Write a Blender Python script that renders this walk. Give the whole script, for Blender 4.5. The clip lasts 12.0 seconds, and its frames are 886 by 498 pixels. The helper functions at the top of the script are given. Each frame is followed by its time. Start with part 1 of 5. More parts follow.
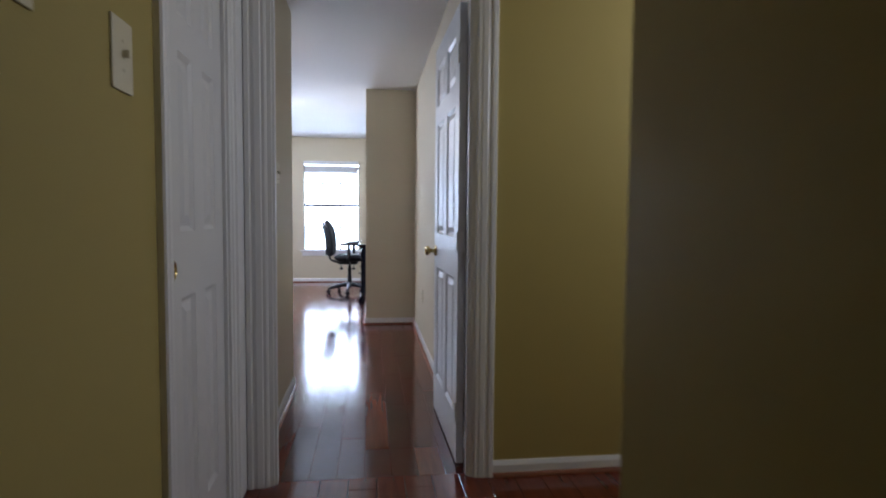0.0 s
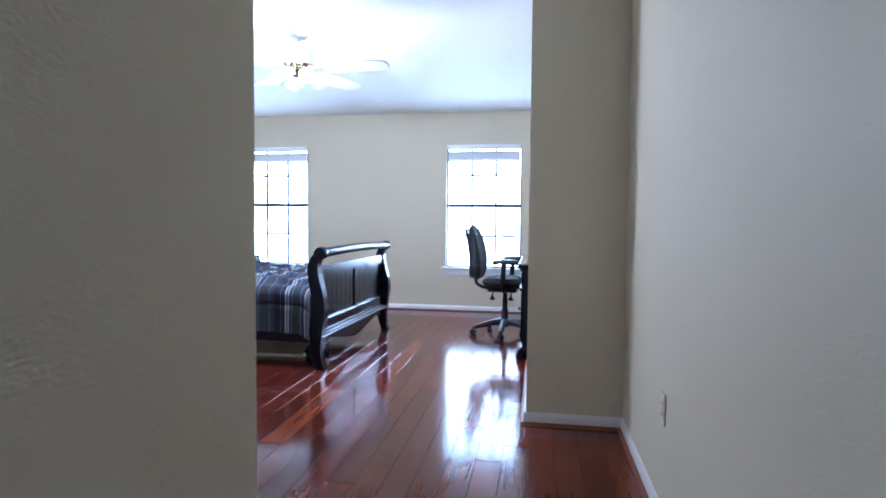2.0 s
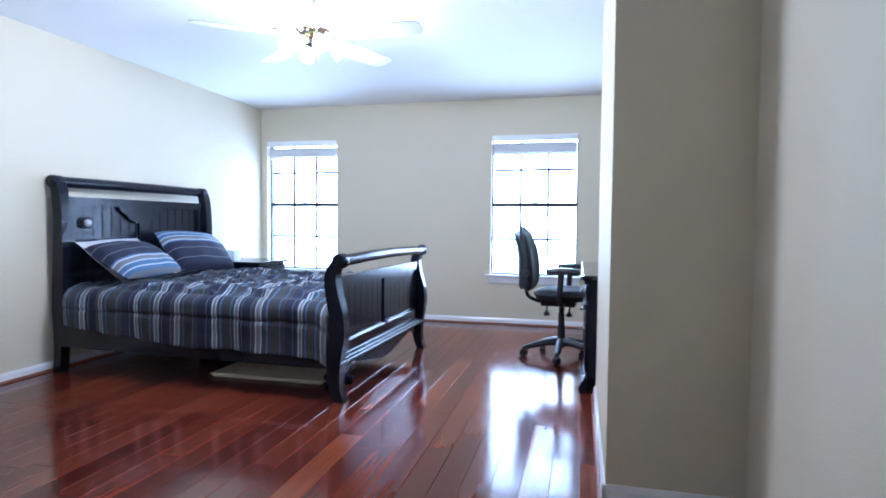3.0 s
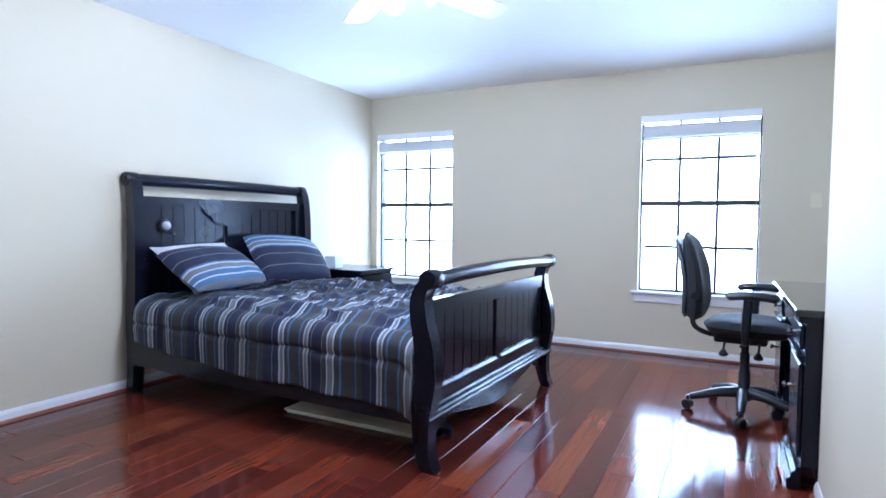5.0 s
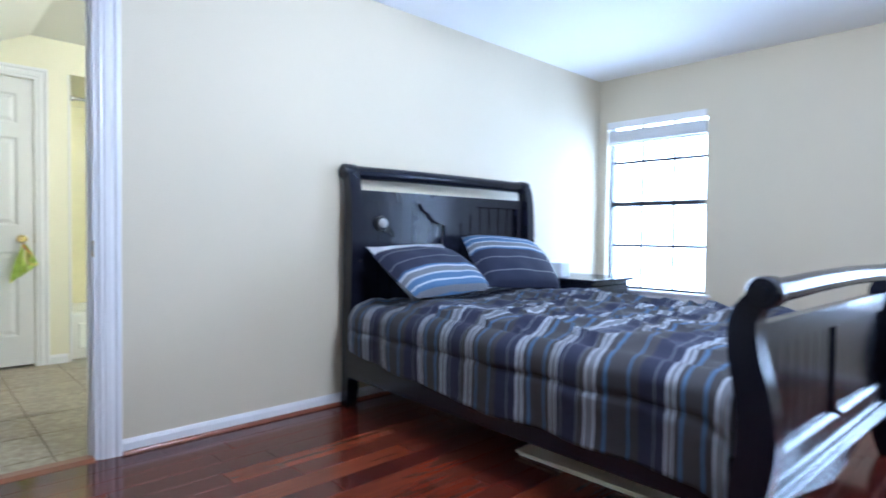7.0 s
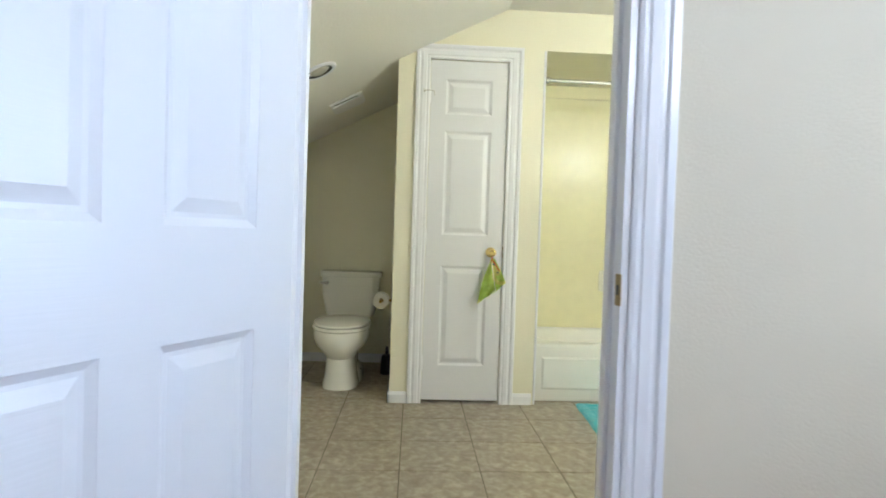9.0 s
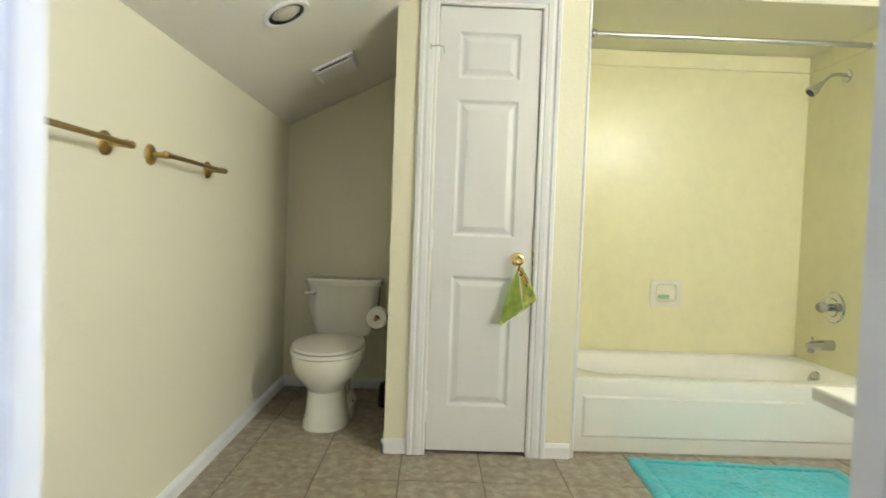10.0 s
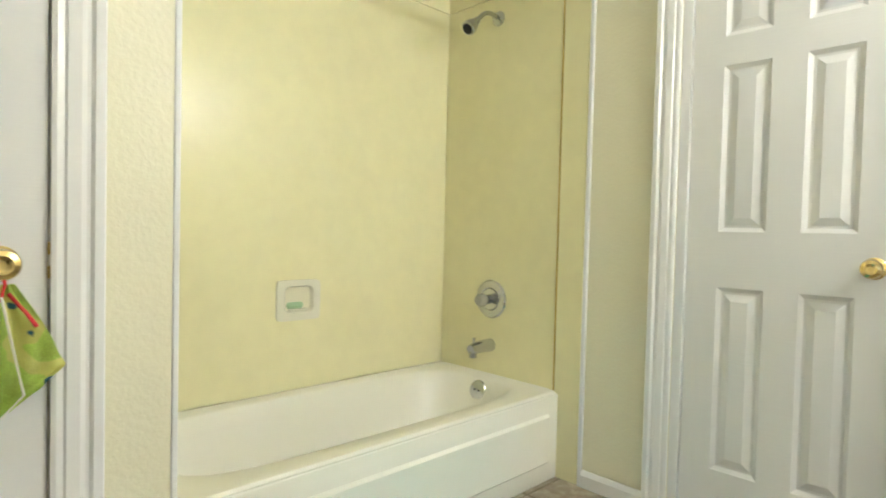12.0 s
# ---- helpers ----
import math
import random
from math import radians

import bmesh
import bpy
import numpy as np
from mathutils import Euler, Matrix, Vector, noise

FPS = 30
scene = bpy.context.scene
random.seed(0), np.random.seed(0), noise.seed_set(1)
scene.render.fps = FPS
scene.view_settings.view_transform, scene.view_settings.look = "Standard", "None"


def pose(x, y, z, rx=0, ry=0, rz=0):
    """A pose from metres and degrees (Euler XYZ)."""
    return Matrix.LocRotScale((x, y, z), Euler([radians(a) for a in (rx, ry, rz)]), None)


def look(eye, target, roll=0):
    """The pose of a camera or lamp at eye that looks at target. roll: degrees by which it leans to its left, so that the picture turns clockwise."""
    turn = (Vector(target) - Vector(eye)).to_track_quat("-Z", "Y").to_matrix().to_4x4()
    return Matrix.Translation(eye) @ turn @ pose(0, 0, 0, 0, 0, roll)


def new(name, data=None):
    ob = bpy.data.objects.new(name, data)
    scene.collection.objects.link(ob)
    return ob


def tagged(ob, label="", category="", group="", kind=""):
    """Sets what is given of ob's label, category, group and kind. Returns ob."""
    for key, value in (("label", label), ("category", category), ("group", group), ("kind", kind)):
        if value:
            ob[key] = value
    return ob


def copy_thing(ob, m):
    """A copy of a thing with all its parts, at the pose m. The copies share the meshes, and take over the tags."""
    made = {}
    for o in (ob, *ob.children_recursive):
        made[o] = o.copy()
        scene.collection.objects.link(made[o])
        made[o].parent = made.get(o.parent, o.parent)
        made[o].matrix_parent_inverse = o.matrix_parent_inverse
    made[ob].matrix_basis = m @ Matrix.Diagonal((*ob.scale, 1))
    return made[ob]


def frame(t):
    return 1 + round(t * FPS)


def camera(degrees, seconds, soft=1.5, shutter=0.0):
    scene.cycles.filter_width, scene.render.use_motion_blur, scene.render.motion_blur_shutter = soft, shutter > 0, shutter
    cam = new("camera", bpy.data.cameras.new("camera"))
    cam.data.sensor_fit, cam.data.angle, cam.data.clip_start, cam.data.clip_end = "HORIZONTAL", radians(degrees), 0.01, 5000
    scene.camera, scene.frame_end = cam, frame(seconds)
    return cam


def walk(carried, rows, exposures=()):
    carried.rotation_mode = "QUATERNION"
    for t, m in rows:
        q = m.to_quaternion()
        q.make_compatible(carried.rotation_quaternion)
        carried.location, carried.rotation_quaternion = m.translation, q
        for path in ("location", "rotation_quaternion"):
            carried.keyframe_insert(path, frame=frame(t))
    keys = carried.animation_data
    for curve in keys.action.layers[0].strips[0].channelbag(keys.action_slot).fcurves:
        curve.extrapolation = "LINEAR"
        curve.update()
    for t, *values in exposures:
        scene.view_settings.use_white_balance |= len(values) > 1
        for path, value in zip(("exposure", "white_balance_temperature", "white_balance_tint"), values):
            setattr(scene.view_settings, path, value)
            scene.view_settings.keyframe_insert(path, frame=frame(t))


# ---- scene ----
cam = camera(76.0, 12.0, soft=1.7, shutter=0.3)
PATH = [
    (0, (-0.016, 0.319, 1.146), (0.24, 2.299, 1.029), 0.5),
    (0.5, (0.05, 1.192, 1.145), (0.057, 3.188, 1.033), 0.7),
    (1, (0.07, 2.103, 1.129), (-0.082, 4.094, 1.022), 0.7),
    (1.5, (0.019, 2.741, 1.105), (-0.257, 4.72, 1.007), 0.6),
    (2, (-0.019, 3.188, 1.097), (-0.342, 5.16, 1.003), 0.5),
    (2.5, (-0.07, 3.599, 1.102), (-0.427, 5.565, 1.01), 0.6),
    (3, (-0.175, 3.976, 1.095), (-0.643, 5.919, 1.005), 0.5),
    (3.5, (-0.24, 4.241, 1.107), (-0.882, 6.132, 1.017), 0.6),
    (5.5, (-0.472, 5.113, 1.111), (-1.392, 6.886, 1.023), 0.6),
    (6, (-0.574, 5.207, 1.095), (-1.529, 6.962, 1.01), 0.7),
    (6.5, (-0.797, 5.304, 1.075), (-1.939, 6.944, 0.99), 0.8),
    (7, (-1.06, 5.415, 1.016), (-2.508, 6.793, 0.963), 0.6),
    (7.5, (-1.425, 5.507, 1.019), (-3.161, 6.499, 0.973), 1.0),
    (9.5, (-3.108, 5.58, 1.057), (-5.107, 5.61, 1.004), 2.0),
    (10, (-3.511, 5.638, 1.068), (-5.51, 5.676, 1.003), 2.1),
    (10.5, (-3.92, 5.764, 1.062), (-5.911, 5.945, 0.995), 2.2),
    (11, (-4.281, 5.893, 1.074), (-6.182, 6.513, 1.013), 2.0),
    (11.5, (-4.617, 5.99, 1.047), (-6.344, 6.997, 0.998), 1.4),
    (12, (-4.922, 5.908, 1.019), (-6.356, 7.301, 0.961), 1.4),
]
EXPOSURES = [(0, -0.08, 5400, 15), (0.5, 0.0, 5000, 15), (1.0, 0.04, 4850, 16), (1.5, 0.08, 4800, 14), (3, 0.14, 4750, 13), (6.5, 0.18, 4750, 12), (7.5, 0.08, 4950, 11), (9.5, 0.05, 5250, 10), (10.5, 0.12, 5400, 12), (12, 0.12, 5350, 12)]
walk(cam, [(t, look(eye, target, roll)) for t, eye, target, roll in PATH], EXPOSURES)

# ---- world and lights ----
world = bpy.data.worlds.new("world")
scene.world = world
world.use_nodes = True
wn = world.node_tree.nodes
sky = wn.new("ShaderNodeTexSky")
sky.sky_type, sky.sun_disc, sky.sun_elevation, sky.sun_rotation = "NISHITA", False, radians(50), radians(180)
world.node_tree.links.new(sky.outputs[0], wn["Background"].inputs[0])
wn["Background"].inputs[1].default_value = 0.12

DAY = 2.6         # brightness of the hazy daylight outside the windows
BULB = 26.0      # watts of each fan bulb
VANITY = 19.0     # watts of each vanity bulb
WINDAY = 55.0    # watts of the sky light in each bedroom window
HALLFILL = 13.0   # watts of the added fill lamp at the unseen far end of the hall


def lamp(name, kind, m, watts, colour, size):
    data = bpy.data.lights.new(name, kind)
    data.energy, data.color = watts, colour
    if kind == "AREA":
        data.shape, data.size, data.size_y = "RECTANGLE", size[0], size[1]
    else:
        data.shadow_soft_size = size
    ob = new(name, data)
    ob.matrix_world = m
    return ob


# ---- materials ----
def mat(name, base, rough=0.5, metal=0.0, var=0.06, scale=3.0, bump=0.0, bscale=60.0, spec=0.5, fine=0.0, coat=0.0, island=0.0, sheen=0.0):
    """A plain surface with two scales of variation and fine relief."""
    m = bpy.data.materials.new(name)
    m.use_nodes = True
    nt = m.node_tree
    n, l = nt.nodes, nt.links
    b = n["Principled BSDF"]
    b.inputs["Roughness"].default_value = rough
    b.inputs["Metallic"].default_value = metal
    b.inputs["Specular IOR Level"].default_value = spec
    b.inputs["Coat Weight"].default_value = coat
    b.inputs["Sheen Weight"].default_value = sheen
    tc = n.new("ShaderNodeTexCoord")
    big = n.new("ShaderNodeTexNoise")
    big.inputs["Scale"].default_value, big.inputs["Detail"].default_value = scale, 4
    l.new(tc.outputs["Object"], big.inputs["Vector"])
    mix = n.new("ShaderNodeMix")
    mix.data_type = "RGBA"
    mix.inputs["A"].default_value = (*[c * (1 - var) for c in base], 1)
    mix.inputs["B"].default_value = (*[min(1, c * (1 + var)) for c in base], 1)
    l.new(big.outputs[0], mix.inputs["Factor"])
    out = mix.outputs["Result"]
    if fine:
        sm = n.new("ShaderNodeTexNoise")
        sm.inputs["Scale"].default_value, sm.inputs["Detail"].default_value = bscale, 3
        l.new(tc.outputs["Object"], sm.inputs["Vector"])
        mp = n.new("ShaderNodeMapRange")
        mp.inputs["From Min"].default_value, mp.inputs["From Max"].default_value = 0.3, 0.7
        mp.inputs["To Min"].default_value, mp.inputs["To Max"].default_value = 1 - fine, 1 + fine
        l.new(sm.outputs[0], mp.inputs[0])
        hsv = n.new("ShaderNodeHueSaturation")
        l.new(mp.outputs[0], hsv.inputs["Value"])
        l.new(out, hsv.inputs["Color"])
        out = hsv.outputs[0]
    if island:
        oi = n.new("ShaderNodeObjectInfo")
        mp = n.new("ShaderNodeMapRange")
        mp.inputs["To Min"].default_value, mp.inputs["To Max"].default_value = 1 - island, 1 + island
        l.new(oi.outputs["Random"], mp.inputs[0])
        hsv = n.new("ShaderNodeHueSaturation")
        l.new(mp.outputs[0], hsv.inputs["Value"])
        l.new(out, hsv.inputs["Color"])
        out = hsv.outputs[0]
    l.new(out, b.inputs["Base Color"])
    if bump:
        bn = n.new("ShaderNodeTexNoise")
        bn.inputs["Scale"].default_value, bn.inputs["Detail"].default_value = bscale, 3
        l.new(tc.outputs["Object"], bn.inputs["Vector"])
        bp = n.new("ShaderNodeBump")
        bp.inputs["Strength"].default_value, bp.inputs["Distance"].default_value = bump, 0.004
        l.new(bn.outputs[0], bp.inputs["Height"])
        l.new(bp.outputs[0], b.inputs["Normal"])
        mr = n.new("ShaderNodeMapRange")
        mr.inputs["To Min"].default_value, mr.inputs["To Max"].default_value = max(0.02, rough - 0.06), min(1, rough + 0.06)
        l.new(big.outputs[0], mr.inputs[0])
        l.new(mr.outputs[0], b.inputs["Roughness"])
    return m


def glow(name, colour, strength):
    m = bpy.data.materials.new(name)
    m.use_nodes = True
    n = m.node_tree.nodes
    b = n["Principled BSDF"]
    b.inputs["Base Color"].default_value = (0, 0, 0, 1)
    b.inputs["Emission Color"].default_value = (*colour, 1)
    b.inputs["Emission Strength"].default_value = strength
    return m


def glass(name, tint=(1, 1, 1), rough=0.0):
    m = bpy.data.materials.new(name)
    m.use_nodes = True
    b = m.node_tree.nodes["Principled BSDF"]
    b.inputs["Base Color"].default_value = (*tint, 1)
    b.inputs["Roughness"].default_value = rough
    b.inputs["Transmission Weight"].default_value = 1.0
    b.inputs["IOR"].default_value = 1.45
    return m


BEIGE = mat("beige_wall_paint", (0.67, 0.608, 0.47), 0.6, spec=0.25, var=0.03, scale=1.5, bump=0.30, bscale=140)
OLIVE = mat("olive_yellow_wall_paint", (0.43, 0.350, 0.122), 0.6, spec=0.2, var=0.05, scale=1.5, bump=0.12, bscale=140)
CREAM = mat("cream_wall_paint", (0.80, 0.77, 0.60), 0.4, var=0.03, scale=1.5, bump=0.28, bscale=95)
CEIL = mat("ceiling_paint", (0.85, 0.85, 0.85), 0.7, var=0.03, scale=1.2, bump=0.35, bscale=70)
BATHCEIL = mat("bath_ceiling_paint", (0.84, 0.82, 0.75), 0.6, var=0.03, scale=1.2, bump=0.45, bscale=60)
WHITE = mat("white_gloss_paint", (0.82, 0.82, 0.84), 0.28, var=0.01, scale=1.5)
PLATE = mat("ivory_plastic", (0.72, 0.66, 0.48), 0.35, var=0.02)
SHOE = mat("shoe_moulding_wood", (0.20, 0.07, 0.035), 0.3, var=0.2, scale=8)
BRASS = mat("polished_brass", (0.76, 0.60, 0.26), 0.16, metal=1.0, var=0.08, scale=30)
AGEDBRASS = mat("aged_brass", (0.42, 0.30, 0.11), 0.3, metal=1.0, var=0.2, scale=40)
CHROME = mat("chrome", (0.56, 0.57, 0.59), 0.14, metal=1.0, var=0.05, scale=30)
STEEL = mat("brushed_steel", (0.55, 0.52, 0.47), 0.32, metal=1.0, var=0.1, scale=40)
ESPRESSO = mat("espresso_stained_wood", (0.007, 0.008, 0.016), 0.20, var=0.18, scale=5, spec=0.32)
WINMETAL = mat("dark_window_frame", (0.03, 0.028, 0.032), 0.4, var=0.1, scale=12)
VINYL = mat("white_blind_vinyl", (0.78, 0.78, 0.78), 0.45, var=0.02)
PANE = glass("window_glass")

def grained_white():
    """White paint over a moulded door skin with an embossed wood grain."""
    m = mat("white_grained_door_paint", (0.75, 0.75, 0.77), 0.34, var=0.01, scale=1.5)
    n, l = m.node_tree.nodes, m.node_tree.links
    tc, mp, nz, bp = n.new("ShaderNodeTexCoord"), n.new("ShaderNodeMapping"), n.new("ShaderNodeTexNoise"), n.new("ShaderNodeBump")
    mp.inputs["Scale"].default_value = (9, 9, 150)
    nz.inputs["Scale"].default_value, nz.inputs["Detail"].default_value, nz.inputs["Distortion"].default_value = 1.0, 2, 0.5
    bp.inputs["Strength"].default_value, bp.inputs["Distance"].default_value = 0.12, 0.003
    l.new(tc.outputs["Object"], mp.inputs[0])
    l.new(mp.outputs[0], nz.inputs["Vector"])
    l.new(nz.outputs[0], bp.inputs["Height"])
    l.new(bp.outputs[0], n["Principled BSDF"].inputs["Normal"])
    return m


DOORWHITE = grained_white()
PORCELAIN = mat("white_porcelain", (0.82, 0.81, 0.74), 0.12, var=0.02, scale=2, coat=0.3)
ACRYLIC = mat("white_tub_enamel", (0.84, 0.83, 0.76), 0.30, var=0.02, scale=2)
SURROUND = mat("yellowed_tub_surround", (0.84, 0.80, 0.515), 0.25, spec=0.30, var=0.08, scale=2.2, bscale=14, fine=0.02)
ALMOND = mat("almond_ceramic", (0.83, 0.81, 0.68), 0.2, var=0.04, scale=20)
BLACKPLASTIC = mat("black_plastic", (0.012, 0.013, 0.016), 0.38, var=0.15, scale=20)
BLACKFABRIC = mat("black_chair_fabric", (0.014, 0.016, 0.020), 0.85, var=0.2, scale=60, bump=0.4, bscale=500, sheen=0.08)
NICKEL = mat("brushed_nickel_knob", (0.6, 0.6, 0.62), 0.25, metal=1.0, var=0.05, scale=30)
FANWHITE = mat("white_fan_blade", (0.80, 0.80, 0.78), 0.4, var=0.03, scale=3)
FANBRASS = mat("polished_fan_brass", (0.82, 0.76, 0.56), 0.12, metal=1.0, var=0.06, scale=25)
FROSTED = glass("frosted_shade_glass", (1, 1, 1), 0.35)
TURQUOISE = mat("turquoise_pile", (0.03, 0.42, 0.50), 0.95, var=0.35, scale=7, bump=0.8, bscale=260, fine=0.25, sheen=0.5)
GREENCLOTH = mat("green_printed_cloth", (0.52, 0.68, 0.14), 0.95, var=0.5, scale=14, bump=0.4, bscale=350, fine=0.1)


def add_print(m, colour, scale, cut):
    """Scattered printed spots over a cloth."""
    n, l = m.node_tree.nodes, m.node_tree.links
    base = n["Principled BSDF"].inputs["Base Color"]
    before = base.links[0].from_socket
    tc, nz, mr, mx = n.new("ShaderNodeTexCoord"), n.new("ShaderNodeTexNoise"), n.new("ShaderNodeMapRange"), n.new("ShaderNodeMix")
    nz.inputs["Scale"].default_value, nz.inputs["Detail"].default_value = scale, 1
    mr.inputs["From Min"].default_value, mr.inputs["From Max"].default_value = cut, cut + 0.03
    mx.data_type = "RGBA"
    mx.inputs["B"].default_value = (*colour, 1)
    l.new(tc.outputs["Object"], nz.inputs["Vector"])
    l.new(nz.outputs[0], mr.inputs[0])
    l.new(mr.outputs[0], mx.inputs["Factor"])
    l.new(before, mx.inputs["A"])
    l.new(mx.outputs["Result"], base)


add_print(GREENCLOTH, (0.72, 0.72, 0.22), 16, 0.58)
add_print(GREENCLOTH, (0.06, 0.16, 0.22), 34, 0.70)
PAPER = mat("white_tissue_paper", (0.82, 0.80, 0.75), 0.95, var=0.02, scale=10, bump=0.3, bscale=200)


def plank_material():
    m = bpy.data.materials.new("cherry_floor_planks")
    m.use_nodes = True
    n, l = m.node_tree.nodes, m.node_tree.links
    b = n["Principled BSDF"]
    tc, oi = n.new("ShaderNodeTexCoord"), n.new("ShaderNodeObjectInfo")
    shift = n.new("ShaderNodeVectorMath")
    shift.operation = "MULTIPLY_ADD"
    comb = n.new("ShaderNodeCombineXYZ")
    l.new(oi.outputs["Random"], comb.inputs[0])
    l.new(oi.outputs["Random"], comb.inputs[1])
    l.new(oi.outputs["Random"], comb.inputs[2])
    shift.inputs[1].default_value = (37, 53, 71)
    l.new(comb.outputs[0], shift.inputs[0])
    l.new(tc.outputs["Object"], shift.inputs[2])
    mp = n.new("ShaderNodeMapping")
    mp.inputs["Scale"].default_value = (34, 2.2, 1)
    l.new(shift.outputs[0], mp.inputs[0])
    grain = n.new("ShaderNodeTexNoise")
    grain.inputs["Scale"].default_value, grain.inputs["Detail"].default_value, grain.inputs["Distortion"].default_value = 1.5, 6, 0.6
    l.new(mp.outputs[0], grain.inputs["Vector"])
    tone = n.new("ShaderNodeValToRGB")
    e = tone.color_ramp.elements
    e[0].position, e[0].color = 0.0, (0.058, 0.010, 0.007, 1)
    e[1].position, e[1].color = 1.0, (0.185, 0.045, 0.017, 1)
    for p, c in ((0.35, (0.092, 0.016, 0.009, 1)), (0.7, (0.120, 0.023, 0.011, 1)), (0.88, (0.145, 0.032, 0.014, 1))):
        k = e.new(p)
        k.color = c
    l.new(oi.outputs["Random"], tone.inputs[0])
    mr = n.new("ShaderNodeMapRange")
    mr.inputs["From Min"].default_value, mr.inputs["From Max"].default_value = 0.3, 0.7
    mr.inputs["To Min"].default_value, mr.inputs["To Max"].default_value = 0.82, 1.16
    l.new(grain.outputs[0], mr.inputs[0])
    hsv = n.new("ShaderNodeHueSaturation")
    l.new(mr.outputs[0], hsv.inputs["Value"])
    l.new(tone.outputs[0], hsv.inputs["Color"])
    l.new(hsv.outputs[0], b.inputs["Base Color"])
    wear = n.new("ShaderNodeTexNoise")
    wear.inputs["Scale"].default_value = 5
    l.new(shift.outputs[0], wear.inputs["Vector"])
    rr = n.new("ShaderNodeMapRange")
    rr.inputs["To Min"].default_value, rr.inputs["To Max"].default_value = 0.09, 0.17
    l.new(wear.outputs[0], rr.inputs[0])
    l.new(rr.outputs[0], b.inputs["Roughness"])
    bp = n.new("ShaderNodeBump")
    bp.inputs["Strength"].default_value, bp.inputs["Distance"].default_value = 0.012, 0.002
    l.new(grain.outputs[0], bp.inputs["Height"])
    l.new(bp.outputs[0], b.inputs["Normal"])
    return m


def tile_material():
    m = bpy.data.materials.new("mottled_floor_tile")
    m.use_nodes = True
    n, l = m.node_tree.nodes, m.node_tree.links
    b = n["Principled BSDF"]
    tc, oi = n.new("ShaderNodeTexCoord"), n.new("ShaderNodeObjectInfo")
    comb = n.new("ShaderNodeCombineXYZ")
    for i in range(3):
        l.new(oi.outputs["Random"], comb.inputs[i])
    shift = n.new("ShaderNodeVectorMath")
    shift.operation = "MULTIPLY_ADD"
    shift.inputs[1].default_value = (31, 47, 11)
    l.new(comb.outputs[0], shift.inputs[0])
    l.new(tc.outputs["Object"], shift.inputs[2])
    a = n.new("ShaderNodeTexNoise")
    a.inputs["Scale"].default_value, a.inputs["Detail"].default_value, a.inputs["Distortion"].default_value = 24, 7, 0.4
    l.new(shift.outputs[0], a.inputs["Vector"])
    ramp = n.new("ShaderNodeValToRGB")
    e = ramp.color_ramp.elements
    e[0].position, e[0].color = 0.28, (0.22, 0.18, 0.125, 1)
    e[1].position, e[1].color = 0.72, (0.43, 0.385, 0.30, 1)
    k = e.new(0.5)
    k.color = (0.30, 0.26, 0.19, 1)
    l.new(a.outputs[0], ramp.inputs[0])
    l.new(ramp.outputs[0], b.inputs["Base Color"])
    b.inputs["Roughness"].default_value = 0.38
    bp = n.new("ShaderNodeBump")
    bp.inputs["Strength"].default_value, bp.inputs["Distance"].default_value = 0.25, 0.004
    l.new(a.outputs[0], bp.inputs["Height"])
    l.new(bp.outputs[0], b.inputs["Normal"])
    return m


def stripe_material(name, axis, period, offset, bands):
    """Woven stripes across one axis; bands: (start, colour) in one period."""
    m = bpy.data.materials.new(name)
    m.use_nodes = True
    n, l = m.node_tree.nodes, m.node_tree.links
    b = n["Principled BSDF"]
    tc = n.new("ShaderNodeTexCoord")
    sep = n.new("ShaderNodeSeparateXYZ")
    wob = n.new("ShaderNodeTexNoise")
    wob.inputs["Scale"].default_value = 3.5
    l.new(tc.outputs["Object"], wob.inputs["Vector"])
    l.new(tc.outputs["Object"], sep.inputs[0])
    w = n.new("ShaderNodeMath")
    w.operation = "MULTIPLY_ADD"
    w.inputs[1].default_value = 0.018
    l.new(wob.outputs[0], w.inputs[0])
    l.new(sep.outputs[axis], w.inputs[2])
    d = n.new("ShaderNodeMath")
    d.operation = "MULTIPLY_ADD"
    d.inputs[1].default_value, d.inputs[2].default_value = 1 / period, offset
    l.new(w.outputs[0], d.inputs[0])
    fr = n.new("ShaderNodeMath")
    fr.operation = "FRACT"
    l.new(d.outputs[0], fr.inputs[0])
    ramp = n.new("ShaderNodeValToRGB")
    ramp.color_ramp.interpolation = "CONSTANT"
    e = ramp.color_ramp.elements
    e[0].position, e[0].color = 0.0, (*bands[0][1], 1)
    e[1].position, e[1].color = bands[1][0], (*bands[1][1], 1)
    for p, c in bands[2:]:
        k = e.new(p)
        k.color = (*c, 1)
    l.new(fr.outputs[0], ramp.inputs[0])
    weave = n.new("ShaderNodeTexNoise")
    weave.inputs["Scale"].default_value = 420
    l.new(tc.outputs["Object"], weave.inputs["Vector"])
    mr = n.new("ShaderNodeMapRange")
    mr.inputs["To Min"].default_value, mr.inputs["To Max"].default_value = 0.6, 1.4
    l.new(weave.outputs[0], mr.inputs[0])
    hsv = n.new("ShaderNodeHueSaturation")
    l.new(mr.outputs[0], hsv.inputs["Value"])
    l.new(ramp.outputs[0], hsv.inputs["Color"])
    l.new(hsv.outputs[0], b.inputs["Base Color"])
    b.inputs["Roughness"].default_value = 0.8
    b.inputs["Specular IOR Level"].default_value = 0.4
    bp = n.new("ShaderNodeBump")
    bp.inputs["Strength"].default_value, bp.inputs["Distance"].default_value = 0.25, 0.002
    l.new(weave.outputs[0], bp.inputs["Height"])
    l.new(bp.outputs[0], b.inputs["Normal"])
    return m


